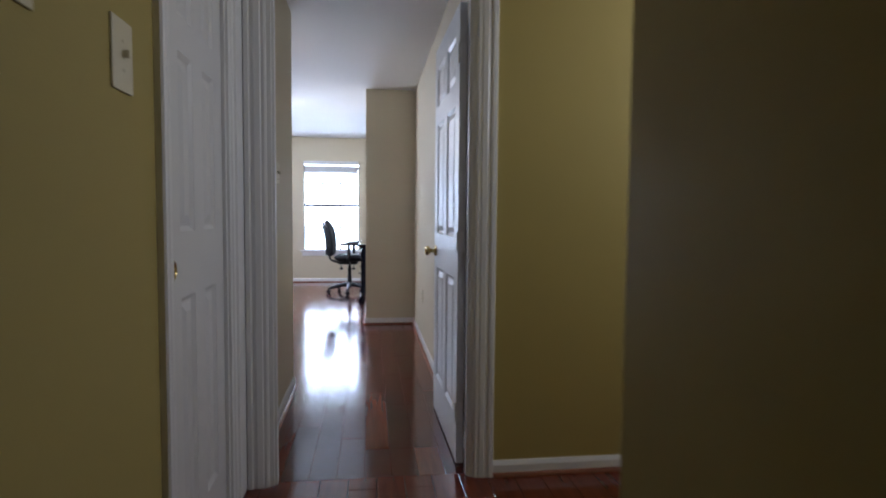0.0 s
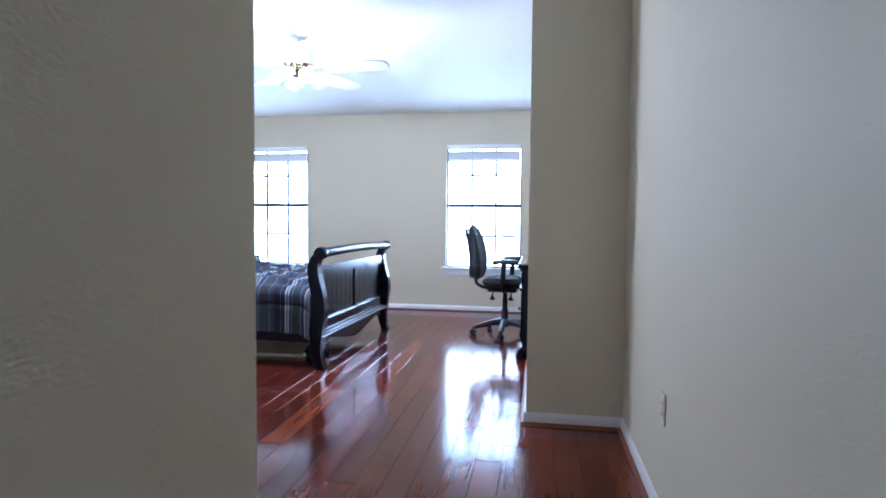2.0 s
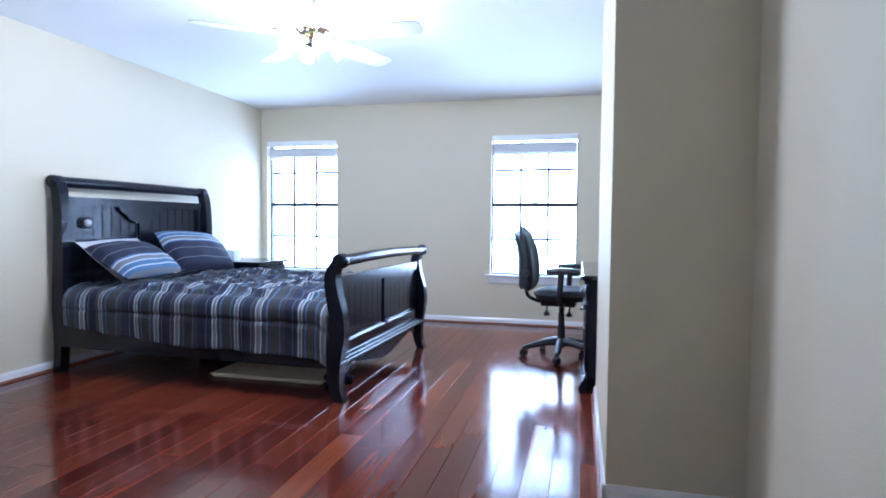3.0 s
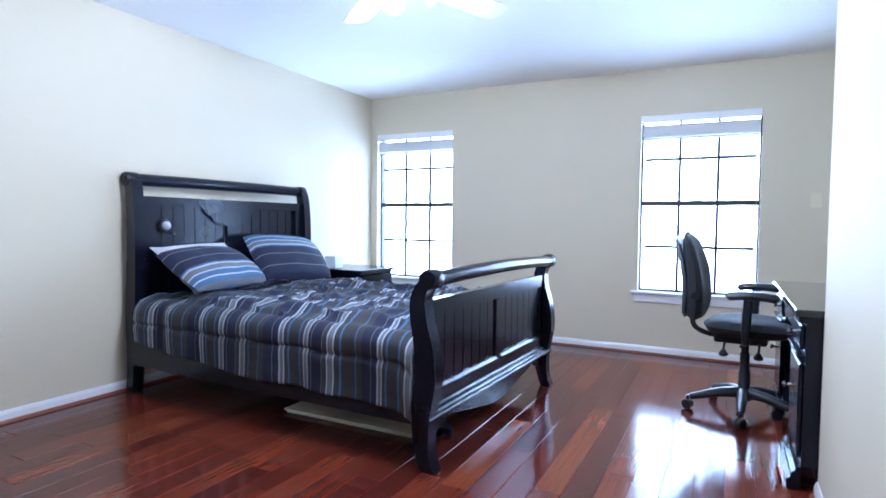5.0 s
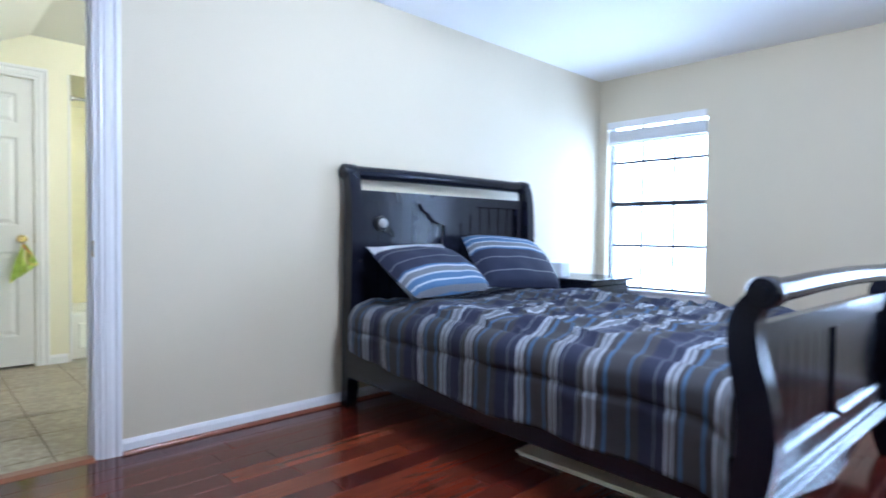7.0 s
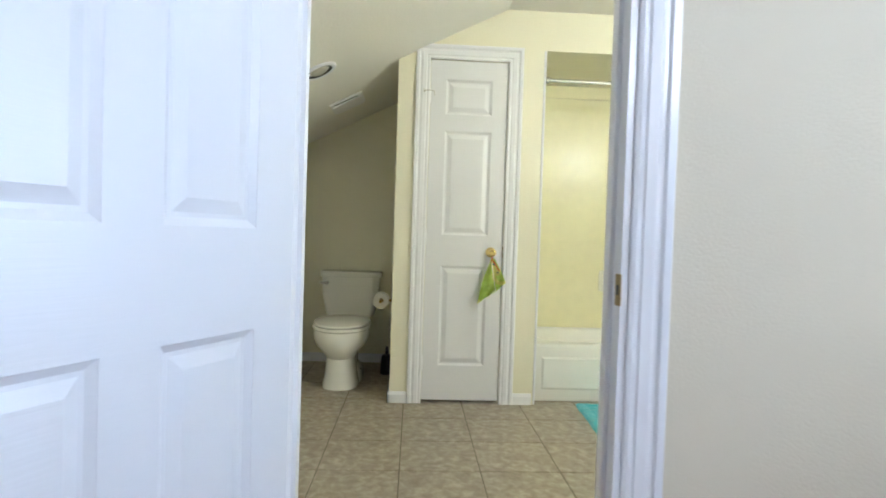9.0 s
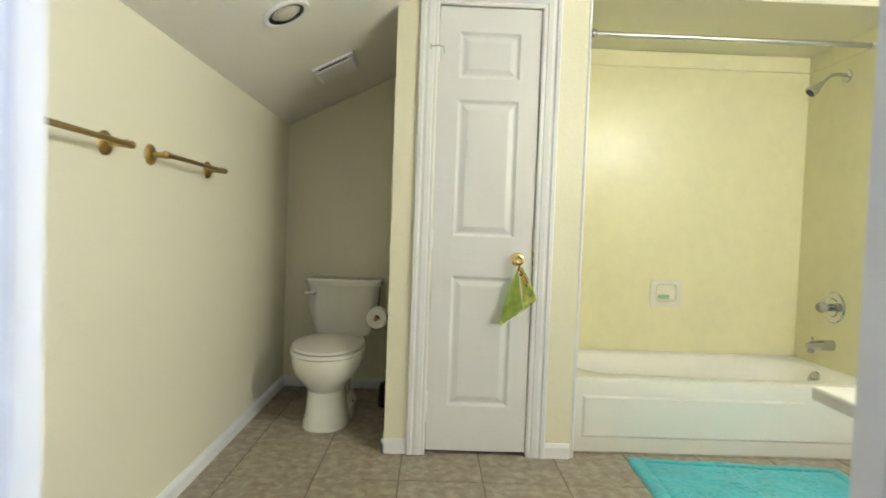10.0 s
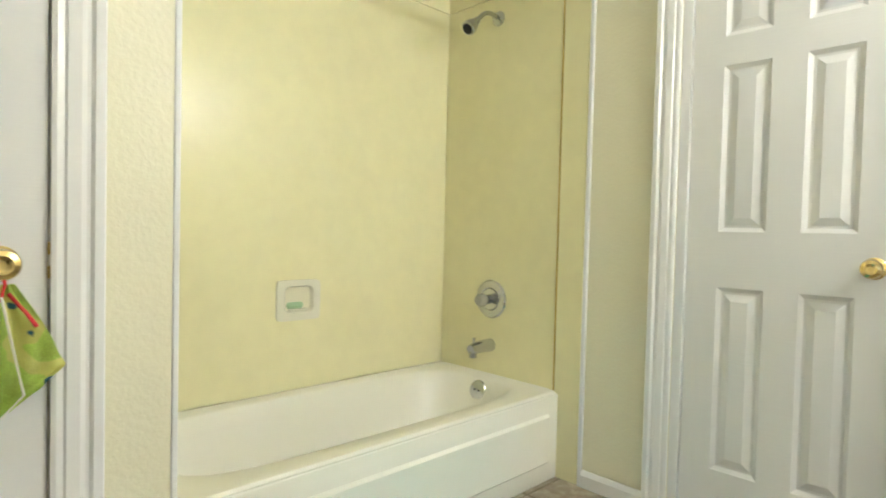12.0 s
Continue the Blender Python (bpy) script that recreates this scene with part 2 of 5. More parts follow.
CHAR, NAVY, GREY, PALE, SLATE = (0.034, 0.033, 0.038), (0.012, 0.015, 0.040), (0.125, 0.13, 0.15), (0.36, 0.39, 0.45), (0.055, 0.11, 0.21)
PLANK = plank_material()
TILE = tile_material()
DUVET = stripe_material("striped_duvet_cotton", 0, 0.62, 0.12, [(0.0, NAVY), (0.09, GREY), (0.098, NAVY), (0.16, PALE), (0.172, GREY), (0.20, PALE), (0.212, CHAR), (0.245, SLATE), (0.262, CHAR), (0.36, SLATE), (0.376, CHAR), (0.415, PALE), (0.427, GREY), (0.465, PALE), (0.477, NAVY), (0.515, GREY), (0.523, NAVY), (0.63, GREY), (0.64, CHAR), (0.68, PALE), (0.692, GREY), (0.735, PALE), (0.748, CHAR), (0.79, SLATE), (0.812, CHAR), (0.93, SLATE), (0.945, CHAR)])
SHAM = stripe_material("striped_pillow_cotton", 1, 0.50, 0.49, [(0.0, SLATE), (0.10, GREY), (0.13, SLATE), (0.19, PALE), (0.21, SLATE), (0.28, PALE), (0.30, GREY), (0.37, PALE), (0.395, SLATE), (0.425, NAVY), (0.56, GREY), (0.575, NAVY), (0.76, GREY), (0.775, NAVY)])
SHEET = mat("grey_patterned_sheet", (0.50, 0.50, 0.54), 0.9, var=0.3, scale=60, bump=0.2, bscale=300)

# ---- mesh helpers ----
def box(bm, x0, y0, z0, x1, y1, z1):
    v = [bm.verts.new((x, y, z)) for z in (z0, z1) for x, y in ((x0, y0), (x1, y0), (x1, y1), (x0, y1))]
    for f in ((3, 2, 1, 0), (4, 5, 6, 7), (0, 1, 5, 4), (1, 2, 6, 5), (2, 3, 7, 6), (3, 0, 4, 7)):
        bm.faces.new([v[i] for i in f])
    return v


def boxes(*dims):
    bm = bmesh.new()
    for d in dims:
        box(bm, *d)
    return bm


def rbox(x0, y0, z0, x1, y1, z1, r=0.004, seg=2):
    bm = boxes((x0, y0, z0, x1, y1, z1))
    bmesh.ops.bevel(bm, geom=bm.edges[:], offset=r, segments=seg, affect="EDGES", profile=0.5)
    return bm


def lathe(profile, seg=24, axis="z", closed=False):
    """A turned body from (radius, height) pairs."""
    bm = bmesh.new()
    rings = []
    for r, h in profile:
        ring = []
        for i in range(seg):
            a = 2 * math.pi * i / seg
            p = (r * math.cos(a), r * math.sin(a), h)
            if axis == "x":
                p = (p[2], p[0], p[1])
            elif axis == "y":
                p = (p[1], p[2], p[0])
            ring.append(bm.verts.new(p))
        rings.append(ring)
    for a, b in zip(rings, rings[1:]):
        for i in range(seg):
            bm.faces.new((a[i], a[(i + 1) % seg], b[(i + 1) % seg], b[i]))
    bm.faces.new(rings[0][::-1])
    bm.faces.new(rings[-1])
    return bm


def tube(points, r, seg=10):
    """A round bar along points; r one radius or one for each point."""
    bm = bmesh.new()
    pts = [Vector(p) for p in points]
    rings = []
    up = Vector((0.13, 0.2, 0.97)).normalized()
    for i, p in enumerate(pts):
        d = (pts[min(i + 1, len(pts) - 1)] - pts[max(i - 1, 0)]).normalized()
        a = d.cross(up)
        if a.length < 0.2:
            a = d.cross(Vector((1, 0, 0)))
        a.normalize()
        b = d.cross(a)
        rr = r[i] if isinstance(r, (list, tuple)) else r
        rings.append([bm.verts.new(p + rr * (math.cos(t) * a + math.sin(t) * b)) for t in [2 * math.pi * k / seg for k in range(seg)]])
    for a, b in zip(rings, rings[1:]):
        for i in range(seg):
            bm.faces.new((a[i], a[(i + 1) % seg], b[(i + 1) % seg], b[i]))
    bm.faces.new(rings[0][::-1])
    bm.faces.new(rings[-1])
    return bm


def slab(outline, depth, axis="y", at=0.0):
    """A flat outline of (u, v) pairs given a depth; axis is the way of the depth."""
    bm = bmesh.new()

    def place(u, v, d):
        return {"y": (u, d, v), "x": (d, u, v), "z": (u, v, d)}[axis]
    a = [bm.verts.new(place(u, v, at)) for u, v in outline]
    b = [bm.verts.new(place(u, v, at + depth)) for u, v in outline]
    bm.faces.new(a)
    bm.faces.new(b[::-1])
    k = len(a)
    for i in range(k):
        bm.faces.new((a[i], b[i], b[(i + 1) % k], a[(i + 1) % k]))
    return bm


def merge(*bms):
    out = bmesh.new()
    for b in bms:
        me = bpy.data.meshes.new("t")
        b.to_mesh(me)
        b.free()
        out.from_mesh(me)
        bpy.data.meshes.remove(me)
    return out


def moved(bm, m):
    bmesh.ops.transform(bm, matrix=m, verts=bm.verts)
    return bm


def mesh_of(name, bm, material, smooth=False):
    bmesh.ops.recalc_face_normals(bm, faces=bm.faces)
    me = bpy.data.meshes.new(name)
    bm.to_mesh(me)
    bm.free()
    me.materials.append(material)
    if smooth:
        me.polygons.foreach_set("use_smooth", [True] * len(me.polygons))
        me.set_sharp_from_angle(angle=radians(40))
    return me


def part(name, bm, material, parent, label="", smooth=False, m=None):
    ob = new(name, mesh_of(name, bm, material, smooth))
    ob.parent = parent
    if m is not None:
        ob.matrix_basis = m
    return tagged(ob, label)


def thing(name, label, category, m=None, group="", kind=""):
    ob = new(name)
    ob.empty_display_size = 0.1
    if m is not None:
        ob.matrix_basis = m
    return tagged(ob, label, category, group, kind)


def solid(name, bm, material, label, category, kind="", group="", smooth=False, m=None):
    ob = new(name, mesh_of(name, bm, material, smooth))
    if m is not None:
        ob.matrix_basis = m
    return tagged(ob, label, category, group, kind)


# ---- plan ----
CEILZ = 2.44
XL, YF = -3.906, 10.12          # bedroom: headboard wall, window wall
CX0, CX1 = -0.52, 0.452          # entry passage walls
PX, PY0, PY1 = -0.057, 6.275, 7.69  # the block beside the desk
RX = 0.62                        # wall behind the desk
SY = 4.145                        # bedroom wall behind the dresser
HY0, HY1 = 2.72, 2.82            # wall between hall and bedroom
DX0, DX1 = -0.432, 0.434          # bedroom door opening
HXL, HXR = -0.535, 0.425           # hall walls
HEAD = 2.05
BX1 = XL - 0.078                  # bathroom side of the headboard wall
BY0, BY1 = 5.288, 6.034           # bathroom door opening
BL, BB = 4.675, -7.27            # bathroom: towel wall, wall behind the toilet
CF, CY0, CY1 = -6.185, 5.44, 6.335  # linen closet front and sides
TX0, TX1, TYR = -6.262, -6.981, 7.918  # tub front, back wall, faucet wall
TZ = 2.200                        # ceiling over the tub
W = 0.12


def wall(name, dims, material, label):
    return solid(name, boxes(*dims), material, label, "wall", "structure")


def slope_z(y):
    return min(CEILZ, 1.72 + 0.505 * (y - BL))


# ---- hall ----
wall("wall_hall_left", [(HXL - W, -2.0, 0, HXL, 1.878, CEILZ), (HXL - W, 2.49, 0, HXL, HY0, CEILZ), (HXL - W, 1.878, HEAD, HXL, 2.49, CEILZ)], OLIVE, "olive yellow painted hall wall")
wall("wall_hall_right", [(HXR, -2.0, 0, 2.4, 1.25, CEILZ)], OLIVE, "olive yellow painted hall corner wall in shade")
wall("wall_hall_back", [(HXL - W, -2.0 - W, 0, HXR, -2.0, CEILZ)], OLIVE, "olive yellow painted wall at the hall end")
# unseen end wall; its opening is made up to hold the fill lamp
wall("wall_hall_end", [(2.4, 1.2 - W, 0, 2.4 + W, 1.45, CEILZ), (2.4, 2.45, 0, 2.4 + W, HY1, CEILZ), (2.4, 1.45, 0, 2.4 + W, 2.45, 1.45), (2.4, 1.45, 2.35, 2.4 + W, 2.45, CEILZ)], OLIVE, "unseen olive yellow wall with an added opening at the hall end")
wall("wall_entry_hall_side", [(HXL - W, HY0, 0, DX0, HY0 + 0.06, CEILZ), (DX1, HY0, 0, 2.4, HY0 + 0.06, CEILZ), (DX0, HY0, HEAD + 0.06, DX1, HY0 + 0.06, CEILZ)], OLIVE, "olive yellow painted wall round the bedroom door")
wall("wall_entry_bedroom_side", [(CX0 - W, HY0 + 0.06, 0, DX0, HY1, CEILZ), (DX1, HY0 + 0.06, 0, CX1 + W, HY1, CEILZ), (DX0, HY0 + 0.06, HEAD + 0.06, DX1, HY1, CEILZ)], BEIGE, "beige painted wall round the bedroom door")
wall("wall_hall_closet_back", [(-1.3, 1.9, 0, -1.2, 2.75, CEILZ)], OLIVE, "wall inside the hall closet")

# ---- bedroom walls ----
wall("wall_passage_left", [(CX0 - W, HY1, 0, CX0, SY, CEILZ)], BEIGE, "beige painted wall of the entry passage")
wall("wall_bedroom_south", [(XL - W, SY - W, 0, CX0 - W, SY, CEILZ)], BEIGE, "beige painted bedroom wall behind the dresser")
wall("wall_passage_right", [(CX1, HY1, 0, CX1 + W, PY0, CEILZ)], BEIGE, "beige painted wall of the entry passage")
wall("wall_block", [(PX, PY0, 0, RX + W, PY1, CEILZ)], BEIGE, "beige painted projecting wall beside the desk")
wall("wall_east", [(RX, PY1, 0, RX + W, YF, CEILZ)], BEIGE, "beige painted wall behind the desk")
WINDOWS = ((-3.828, -2.929), (-1.12, -0.205))
WZ0, WZ1 = 0.545, 2.05
wall("wall_north", [(XL - 0.3, YF, 0, RX + W, YF + 0.16, WZ0), (XL - 0.3, YF, WZ1, RX + W, YF + 0.16, CEILZ),
                    (XL - 0.3, YF, WZ0, WINDOWS[0][0], YF + 0.16, WZ1), (WINDOWS[0][1], YF, WZ0, WINDOWS[1][0], YF + 0.16, WZ1), (WINDOWS[1][1], YF, WZ0, RX + W, YF + 0.16, WZ1)], BEIGE, "beige painted wall with two windows")
wall("wall_west", [(BX1 + 0.06, SY - W, 0, XL, BY0, CEILZ), (BX1 + 0.06, BY1, 0, XL, YF, CEILZ), (BX1 + 0.06, BY0, HEAD, XL, BY1, CEILZ)], BEIGE, "beige painted wall behind the headboard")

# ---- bathroom walls ----
wall("wall_bath_east", [(BX1, BL - W, 0, BX1 + 0.06, BY0, CEILZ), (BX1, BY1, 0, BX1 + 0.06, TYR + W, CEILZ), (BX1, BY0, HEAD, BX1 + 0.06, BY1, CEILZ)], CREAM, "cream painted bathroom wall round the door")
wall("wall_bath_south", [(BB - W, BL - W, 0, BX1, BL, CEILZ)], CREAM, "cream painted bathroom wall with towel bars")
wall("wall_bath_west", [(BB - W, BL, 0, BB, CY0, CEILZ)], CREAM, "cream painted wall behind the toilet")
CDY0, CDY1, CDH = 5.635, 6.118, 2.118
wall("wall_closet", [(BB - W, CY0, 0, CF - 0.1, CY0 + 0.1, CEILZ), (CF - 0.1, CY0, 0, CF, CDY0, CEILZ), (CF - 0.1, CDY1, 0, CF, CY1, CEILZ), (CF - 0.1, CDY0, CDH, CF, CDY1, CEILZ),
                     (BB - W, CY1 - 0.1, 0, CF - 0.1, CY1, CEILZ), (CF - 0.5, CY0 + 0.1, 0, CF - 0.45, CY1 - 0.1, CEILZ)], CREAM, "cream painted linen closet wall")
wall("wall_tub_header", [(CF - 0.1, CY1, TZ, CF, TYR, CEILZ)], CREAM, "cream painted wall above the tub opening")
wall("wall_tub_back", [(TX1 - W, CY1, 0, TX1 - 0.005, TYR + W, CEILZ)], CREAM, "cream wall behind the tub")
D2X0, D2X1 = -5.800, -5.127
wall("wall_bath_north", [(TX1, TYR + 0.005, 0, D2X0, TYR + W, CEILZ), (D2X1, TYR + 0.005, 0, BX1, TYR + W, CEILZ), (D2X0, TYR + 0.005, HEAD, D2X1, TYR + W, CEILZ), (D2X0 - 0.1, TYR + 0.6, 0, D2X1 + 0.1, TYR + 0.65, CEILZ)], CREAM, "cream painted bathroom wall beside the tub")

# ---- floors and ceilings ----
floor = solid("floor", boxes((HXL - 0.8, -2.1, -0.05, 3.3, HY0 + 0.02, -0.004), (CX0 - W, HY0 + 0.02, -0.05, RX + W, YF + 0.1, -0.004), (XL - 0.06, SY - W, -0.05, CX0 - W, YF + 0.1, -0.004)), SHOE, "dark joints under the wooden floor planks", "floor", "structure")
solid("ceiling_bedroom", boxes((XL - 0.06, SY - W, CEILZ, RX + W, YF + 0.2, CEILZ + 0.1), (CX0 - W, HY0 + 0.06, CEILZ, RX + W, SY - W, CEILZ + 0.1)), CEIL, "white lightly textured bedroom ceiling", "ceiling", "structure")
solid("ceiling_hall", boxes((HXL - 0.8, -2.2, CEILZ, 3.4, HY0 + 0.06, CEILZ + 0.1)), CEIL, "white lightly textured hall ceiling", "ceiling", "structure")
yk = BL + (CEILZ - 1.72) / 0.505
solid("ceiling_bathroom", slab([(BL - W, slope_z(BL - W)), (yk, CEILZ), (TYR + W, CEILZ), (TYR + W, CEILZ + 0.1), (yk - 0.04, CEILZ + 0.1), (BL - W, slope_z(BL - W) + 0.1)], BX1 - BB + 0.1, "x", BB - 0.1), BATHCEIL, "white textured bathroom ceiling sloping down to the towel wall", "ceiling", "structure")
solid("ceiling_tub", boxes((TX1 - 0.02, CY1 + 0.001, TZ + 0.006, CF - 0.1, TYR + 0.02, TZ + 0.06)), CREAM, "cream painted ceiling over the tub", "ceiling", "structure")
tile_floor = solid("floor_tiled", boxes((BB - 0.1, BL - 0.1, -0.05, BX1 + 0.05, TYR + 0.7, -0.003)), mat("grout", (0.19, 0.165, 0.125), 0.9, var=0.1), "grey-brown grout of the bathroom tiles", "floor", "structure")


def baseboard(name, runs, material=WHITE, shoe=True, h=0.068):
    """runs: (x0, y0, x1, y1, nx, ny): a line along the wall's face and the way out of the wall."""
    for x0, y0, x1, y1, nx, ny in runs:
        prof = [(0, 0.0), (0.013, 0.0), (0.013, h * 0.72), (0.009, h * 0.86), (0.005, h), (0, h)]
        ob = solid(name, sweep(x0, y0, x1, y1, nx, ny, prof), material, "white painted baseboard along the wall", "baseboard", "structure")
        if shoe:
            q = [(0.013, 0.0), (0.029, 0.0), (0.028, 0.007), (0.024, 0.013), (0.013, 0.017)]
            solid("trim", sweep(x0, y0, x1, y1, nx, ny, q), SHOE, "reddish wooden shoe moulding below the baseboard", "trim", "structure")


def sweep(x0, y0, x1, y1, nx, ny, prof):
    bm = bmesh.new()
    ends = []
    for x, y in ((x0, y0), (x1, y1)):
        ends.append([bm.verts.new((x + nx * d, y + ny * d, z)) for d, z in prof])
    a, b = ends
    k = len(a)
    bm.faces.new(a)
    bm.faces.new(b[::-1])
    for i in range(k):
        bm.faces.new((a[i], a[(i + 1) % k], b[(i + 1) % k], b[i]))
    return bm


CASW = 0.088
baseboard("baseboard", [
    (DX1 + CASW, HY0, 2.4, HY0, 0, -1), (HXL, -2.0, HXL, 1.878 - CASW, 1, 0), (HXR, -2.0, HXR, 1.25, -1, 0), (HXR, 1.25, 2.4, 1.25, 0, 1),
    (CX0, HY1 + 0.02, CX0, SY, 1, 0), (XL, SY, CX0, SY, 0, 1), (CX1, HY1 + 0.02, CX1, PY0, -1, 0), (PX - 0.013, PY0, CX1, PY0, 0, -1),
    (PX, PY0 - 0.013, PX, PY1, -1, 0), (PX, PY1, RX, PY1, 0, 1), (RX, PY1, RX, YF, -1, 0), (XL, YF, RX, YF, 0, -1), (XL, SY, XL, BY0 - CASW, 1, 0), (XL, BY1 + CASW, XL, YF, 1, 0)])
baseboard("baseboard", [(BB, BL, BX1, BL, 0, 1), (BB, BL, BB, CY0, 1, 0), (BB, CY0, CF + 0.013, CY0, 0, -1), (CF, CY0 - 0.013, CF, CDY0 - CASW, 1, 0), (CF, CDY1 + CASW, CF, CY1 - 0.01, 1, 0),
                       (TX0 + 0.114, TYR, D2X0 - CASW, TYR, 0, -1), (D2X1 + CASW, TYR, BX1, TYR, 0, -1), (BX1, BL, BX1, BY0 - CASW, -1, 0)], shoe=False, h=0.07)


# ---- doors and casings ----
CASING = [(0.0, 0.0), (0.0, 0.009), (0.008, 0.013), (0.020, 0.011), (0.024, 0.016), (0.046, 0.018), (0.056, 0.013), (0.062, 0.013), (0.068, 0.022), (0.084, 0.022), (0.088, 0.016), (0.088, 0.0)]


def casing(m, w, h):
    """Moulded trim round an opening w wide and h high; local x along the wall, y out of it (towards -y)."""
    bm = bmesh.new()
    rows = []
    for u, d in CASING:
        rows.append([bm.verts.new(p) for p in ((-u, -d, 0), (-u, -d, h + u), (w + u, -d, h + u), (w + u, -d, 0))])
    for a, b in zip(rows, rows[1:] + rows[:1]):
        for i in range(3):
            bm.faces.new((a[i], a[i + 1], b[i + 1], b[i]))
    return solid("trim", bm, WHITE, "white moulded door casing on the wall", "trim", "structure", m=m)


def jamb(m, w, h, depth, stop):
    """Lining of an opening: local x along the wall, y into it, with a door stop at that depth."""
    t = 0.018
    bm = boxes((0, 0, 0, t, depth, h), (w - t, 0, 0, w, depth, h), (t, 0, h - t, w - t, depth, h),
               (t, stop, 0, t + 0.011, stop + 0.035, h - t), (w - t - 0.011, stop, 0, w - t, stop + 0.035, h - t), (t + 0.011, stop, h - t - 0.011, w - t - 0.011, stop + 0.035, h - t))
    return solid("trim", bm, WHITE, "white painted door jamb with stop", "trim", "structure", m=m)


def frustum(x0, z0, x1, z1, y, inset, dy):
    """A raised field: its foot at y, its flat dy further out."""
    bm = bmesh.new()
    a = [bm.verts.new(p) for p in ((x0, y, z0), (x1, y, z0), (x1, y, z1), (x0, y, z1))]
    i = inset
    b = [bm.verts.new(p) for p in ((x0 + i, y + dy, z0 + i), (x1 - i, y + dy, z0 + i), (x1 - i, y + dy, z1 - i), (x0 + i, y + dy, z1 - i))]
    bm.faces.new(b)
    bm.faces.new(a[::-1])
    for k in range(4):
        bm.faces.new((a[k], a[(k + 1) % 4], b[(k + 1) % 4], b[k]))
    return bm


def knob(parent, x, z, y, way, material=BRASS):
    prof = [(0.031, 0.0), (0.032, 0.004), (0.027, 0.009), (0.012, 0.012), (0.011, 0.030), (0.018, 0.034), (0.027, 0.042), (0.028, 0.052), (0.025, 0.061), (0.016, 0.064), (0.012, 0.061), (0.004, 0.061)]
    bm = lathe([(r, way * h) for r, h in prof], 28, "y")
    return part("door_knob", moved(bm, Matrix.Translation((x, y, z))), material, parent, "round polished brass knob", True)


def panel_door(name, m, w, h, label, columns=2, knob_x=None, knob_ways=(-1, 1), hinges=None, z0=0.01, leaf=0.035, cup=None, lock_z=0.97):
    """A moulded panel door; local x from 0 to w, y the thickness, z up; hinges: (x, way)."""
    d = thing(name, label, "door", m, kind="structure")
    t = leaf
    sw = 0.105 if columns == 2 else 0.095
    mid = 0.10
    top, lock, bot = 0.115, 0.19, 0.215
    rows = ((h - top - 0.215, h - top), (lock_z + lock * 0.5 - 0.02, h - top - 0.215 - 0.10), (bot + z0, lock_z - lock * 0.5 - 0.02))
    if columns == 2:
        cw = (w - 2 * sw - mid) / 2
        cols = ((sw, sw + cw), (sw + cw + mid, w - sw))
    else:
        cols = ((sw, w - sw),)
    rails = [(0, 0, z0, sw, t, h), (w - sw, 0, z0, w, t, h), (sw, 0, h - top, w - sw, t, h), (sw, 0, rows[0][0] - 0.10, w - sw, t, rows[0][0]),
             (sw, 0, rows[2][1], w - sw, t, rows[1][0]), (sw, 0, z0, w - sw, t, rows[2][0])]
    if columns == 2:
        for r0, r1 in rows:
            rails.append((cols[0][1], 0, r0, cols[1][0], t, r1))
    core = (sw - 0.01, 0.010, z0 + 0.02, w - sw + 0.01, t - 0.010, h - 0.02)
    part("leaf", boxes(*rails, core), DOORWHITE, d)
    for r0, r1 in rows:
        for c0, c1 in cols:
            # sloping moulding round each sunk panel and the raised field, on both faces
            bms = []
            for y, s in ((0.010, -1), (t - 0.010, 1)):
                g = 0.014
                bms.append(frustum(c0 + g + 0.008, r0 + g + 0.008, c1 - g - 0.008, r1 - g - 0.008, y, 0.024, s * 0.008))
                ring = bmesh.new()
                o = [ring.verts.new(p) for p in ((c0, y + s * 0.009, r0), (c1, y + s * 0.009, r0), (c1, y + s * 0.009, r1), (c0, y + s * 0.009, r1))]
                i2 = [ring.verts.new(p) for p in ((c0 + g, y + s * 0.0005, r0 + g), (c1 - g, y + s * 0.0005, r0 + g), (c1 - g, y + s * 0.0005, r1 - g), (c0 + g, y + s * 0.0005, r1 - g))]
                for k in range(4):
                    ring.faces.new((o[k], o[(k + 1) % 4], i2[(k + 1) % 4], i2[k]))
                bms.append(ring)
            part("panel", merge(*bms), DOORWHITE, d)
    if knob_x is not None:
        for way in knob_ways:
            knob(d, knob_x, 0.945, 0 if way < 0 else t, way)
    if cup is not None:
        part("finger_pull", moved(lathe([(0.028, 0.001), (0.028, -0.003), (0.024, -0.004), (0.021, -0.001), (0.004, -0.0005)], 24, "y"), Matrix.Translation((cup, 0, lock_z - 0.03))), BRASS, d, "flush round brass finger pull", True)
    if hinges:
        hx, way = hinges
        for hz in (0.25, 1.03, h - 0.22):
            y = -0.004 if way < 0 else t + 0.004
            part("hinge", merge(moved(lathe([(0.005, -0.045), (0.006, -0.04), (0.006, 0.04), (0.005, 0.045)], 10), Matrix.Translation((hx - 0.003, y, hz))), boxes((hx - 0.003, 0.004, hz - 0.044, hx - 0.0002, t - 0.004, hz + 0.044))), WHITE, d)
    return d


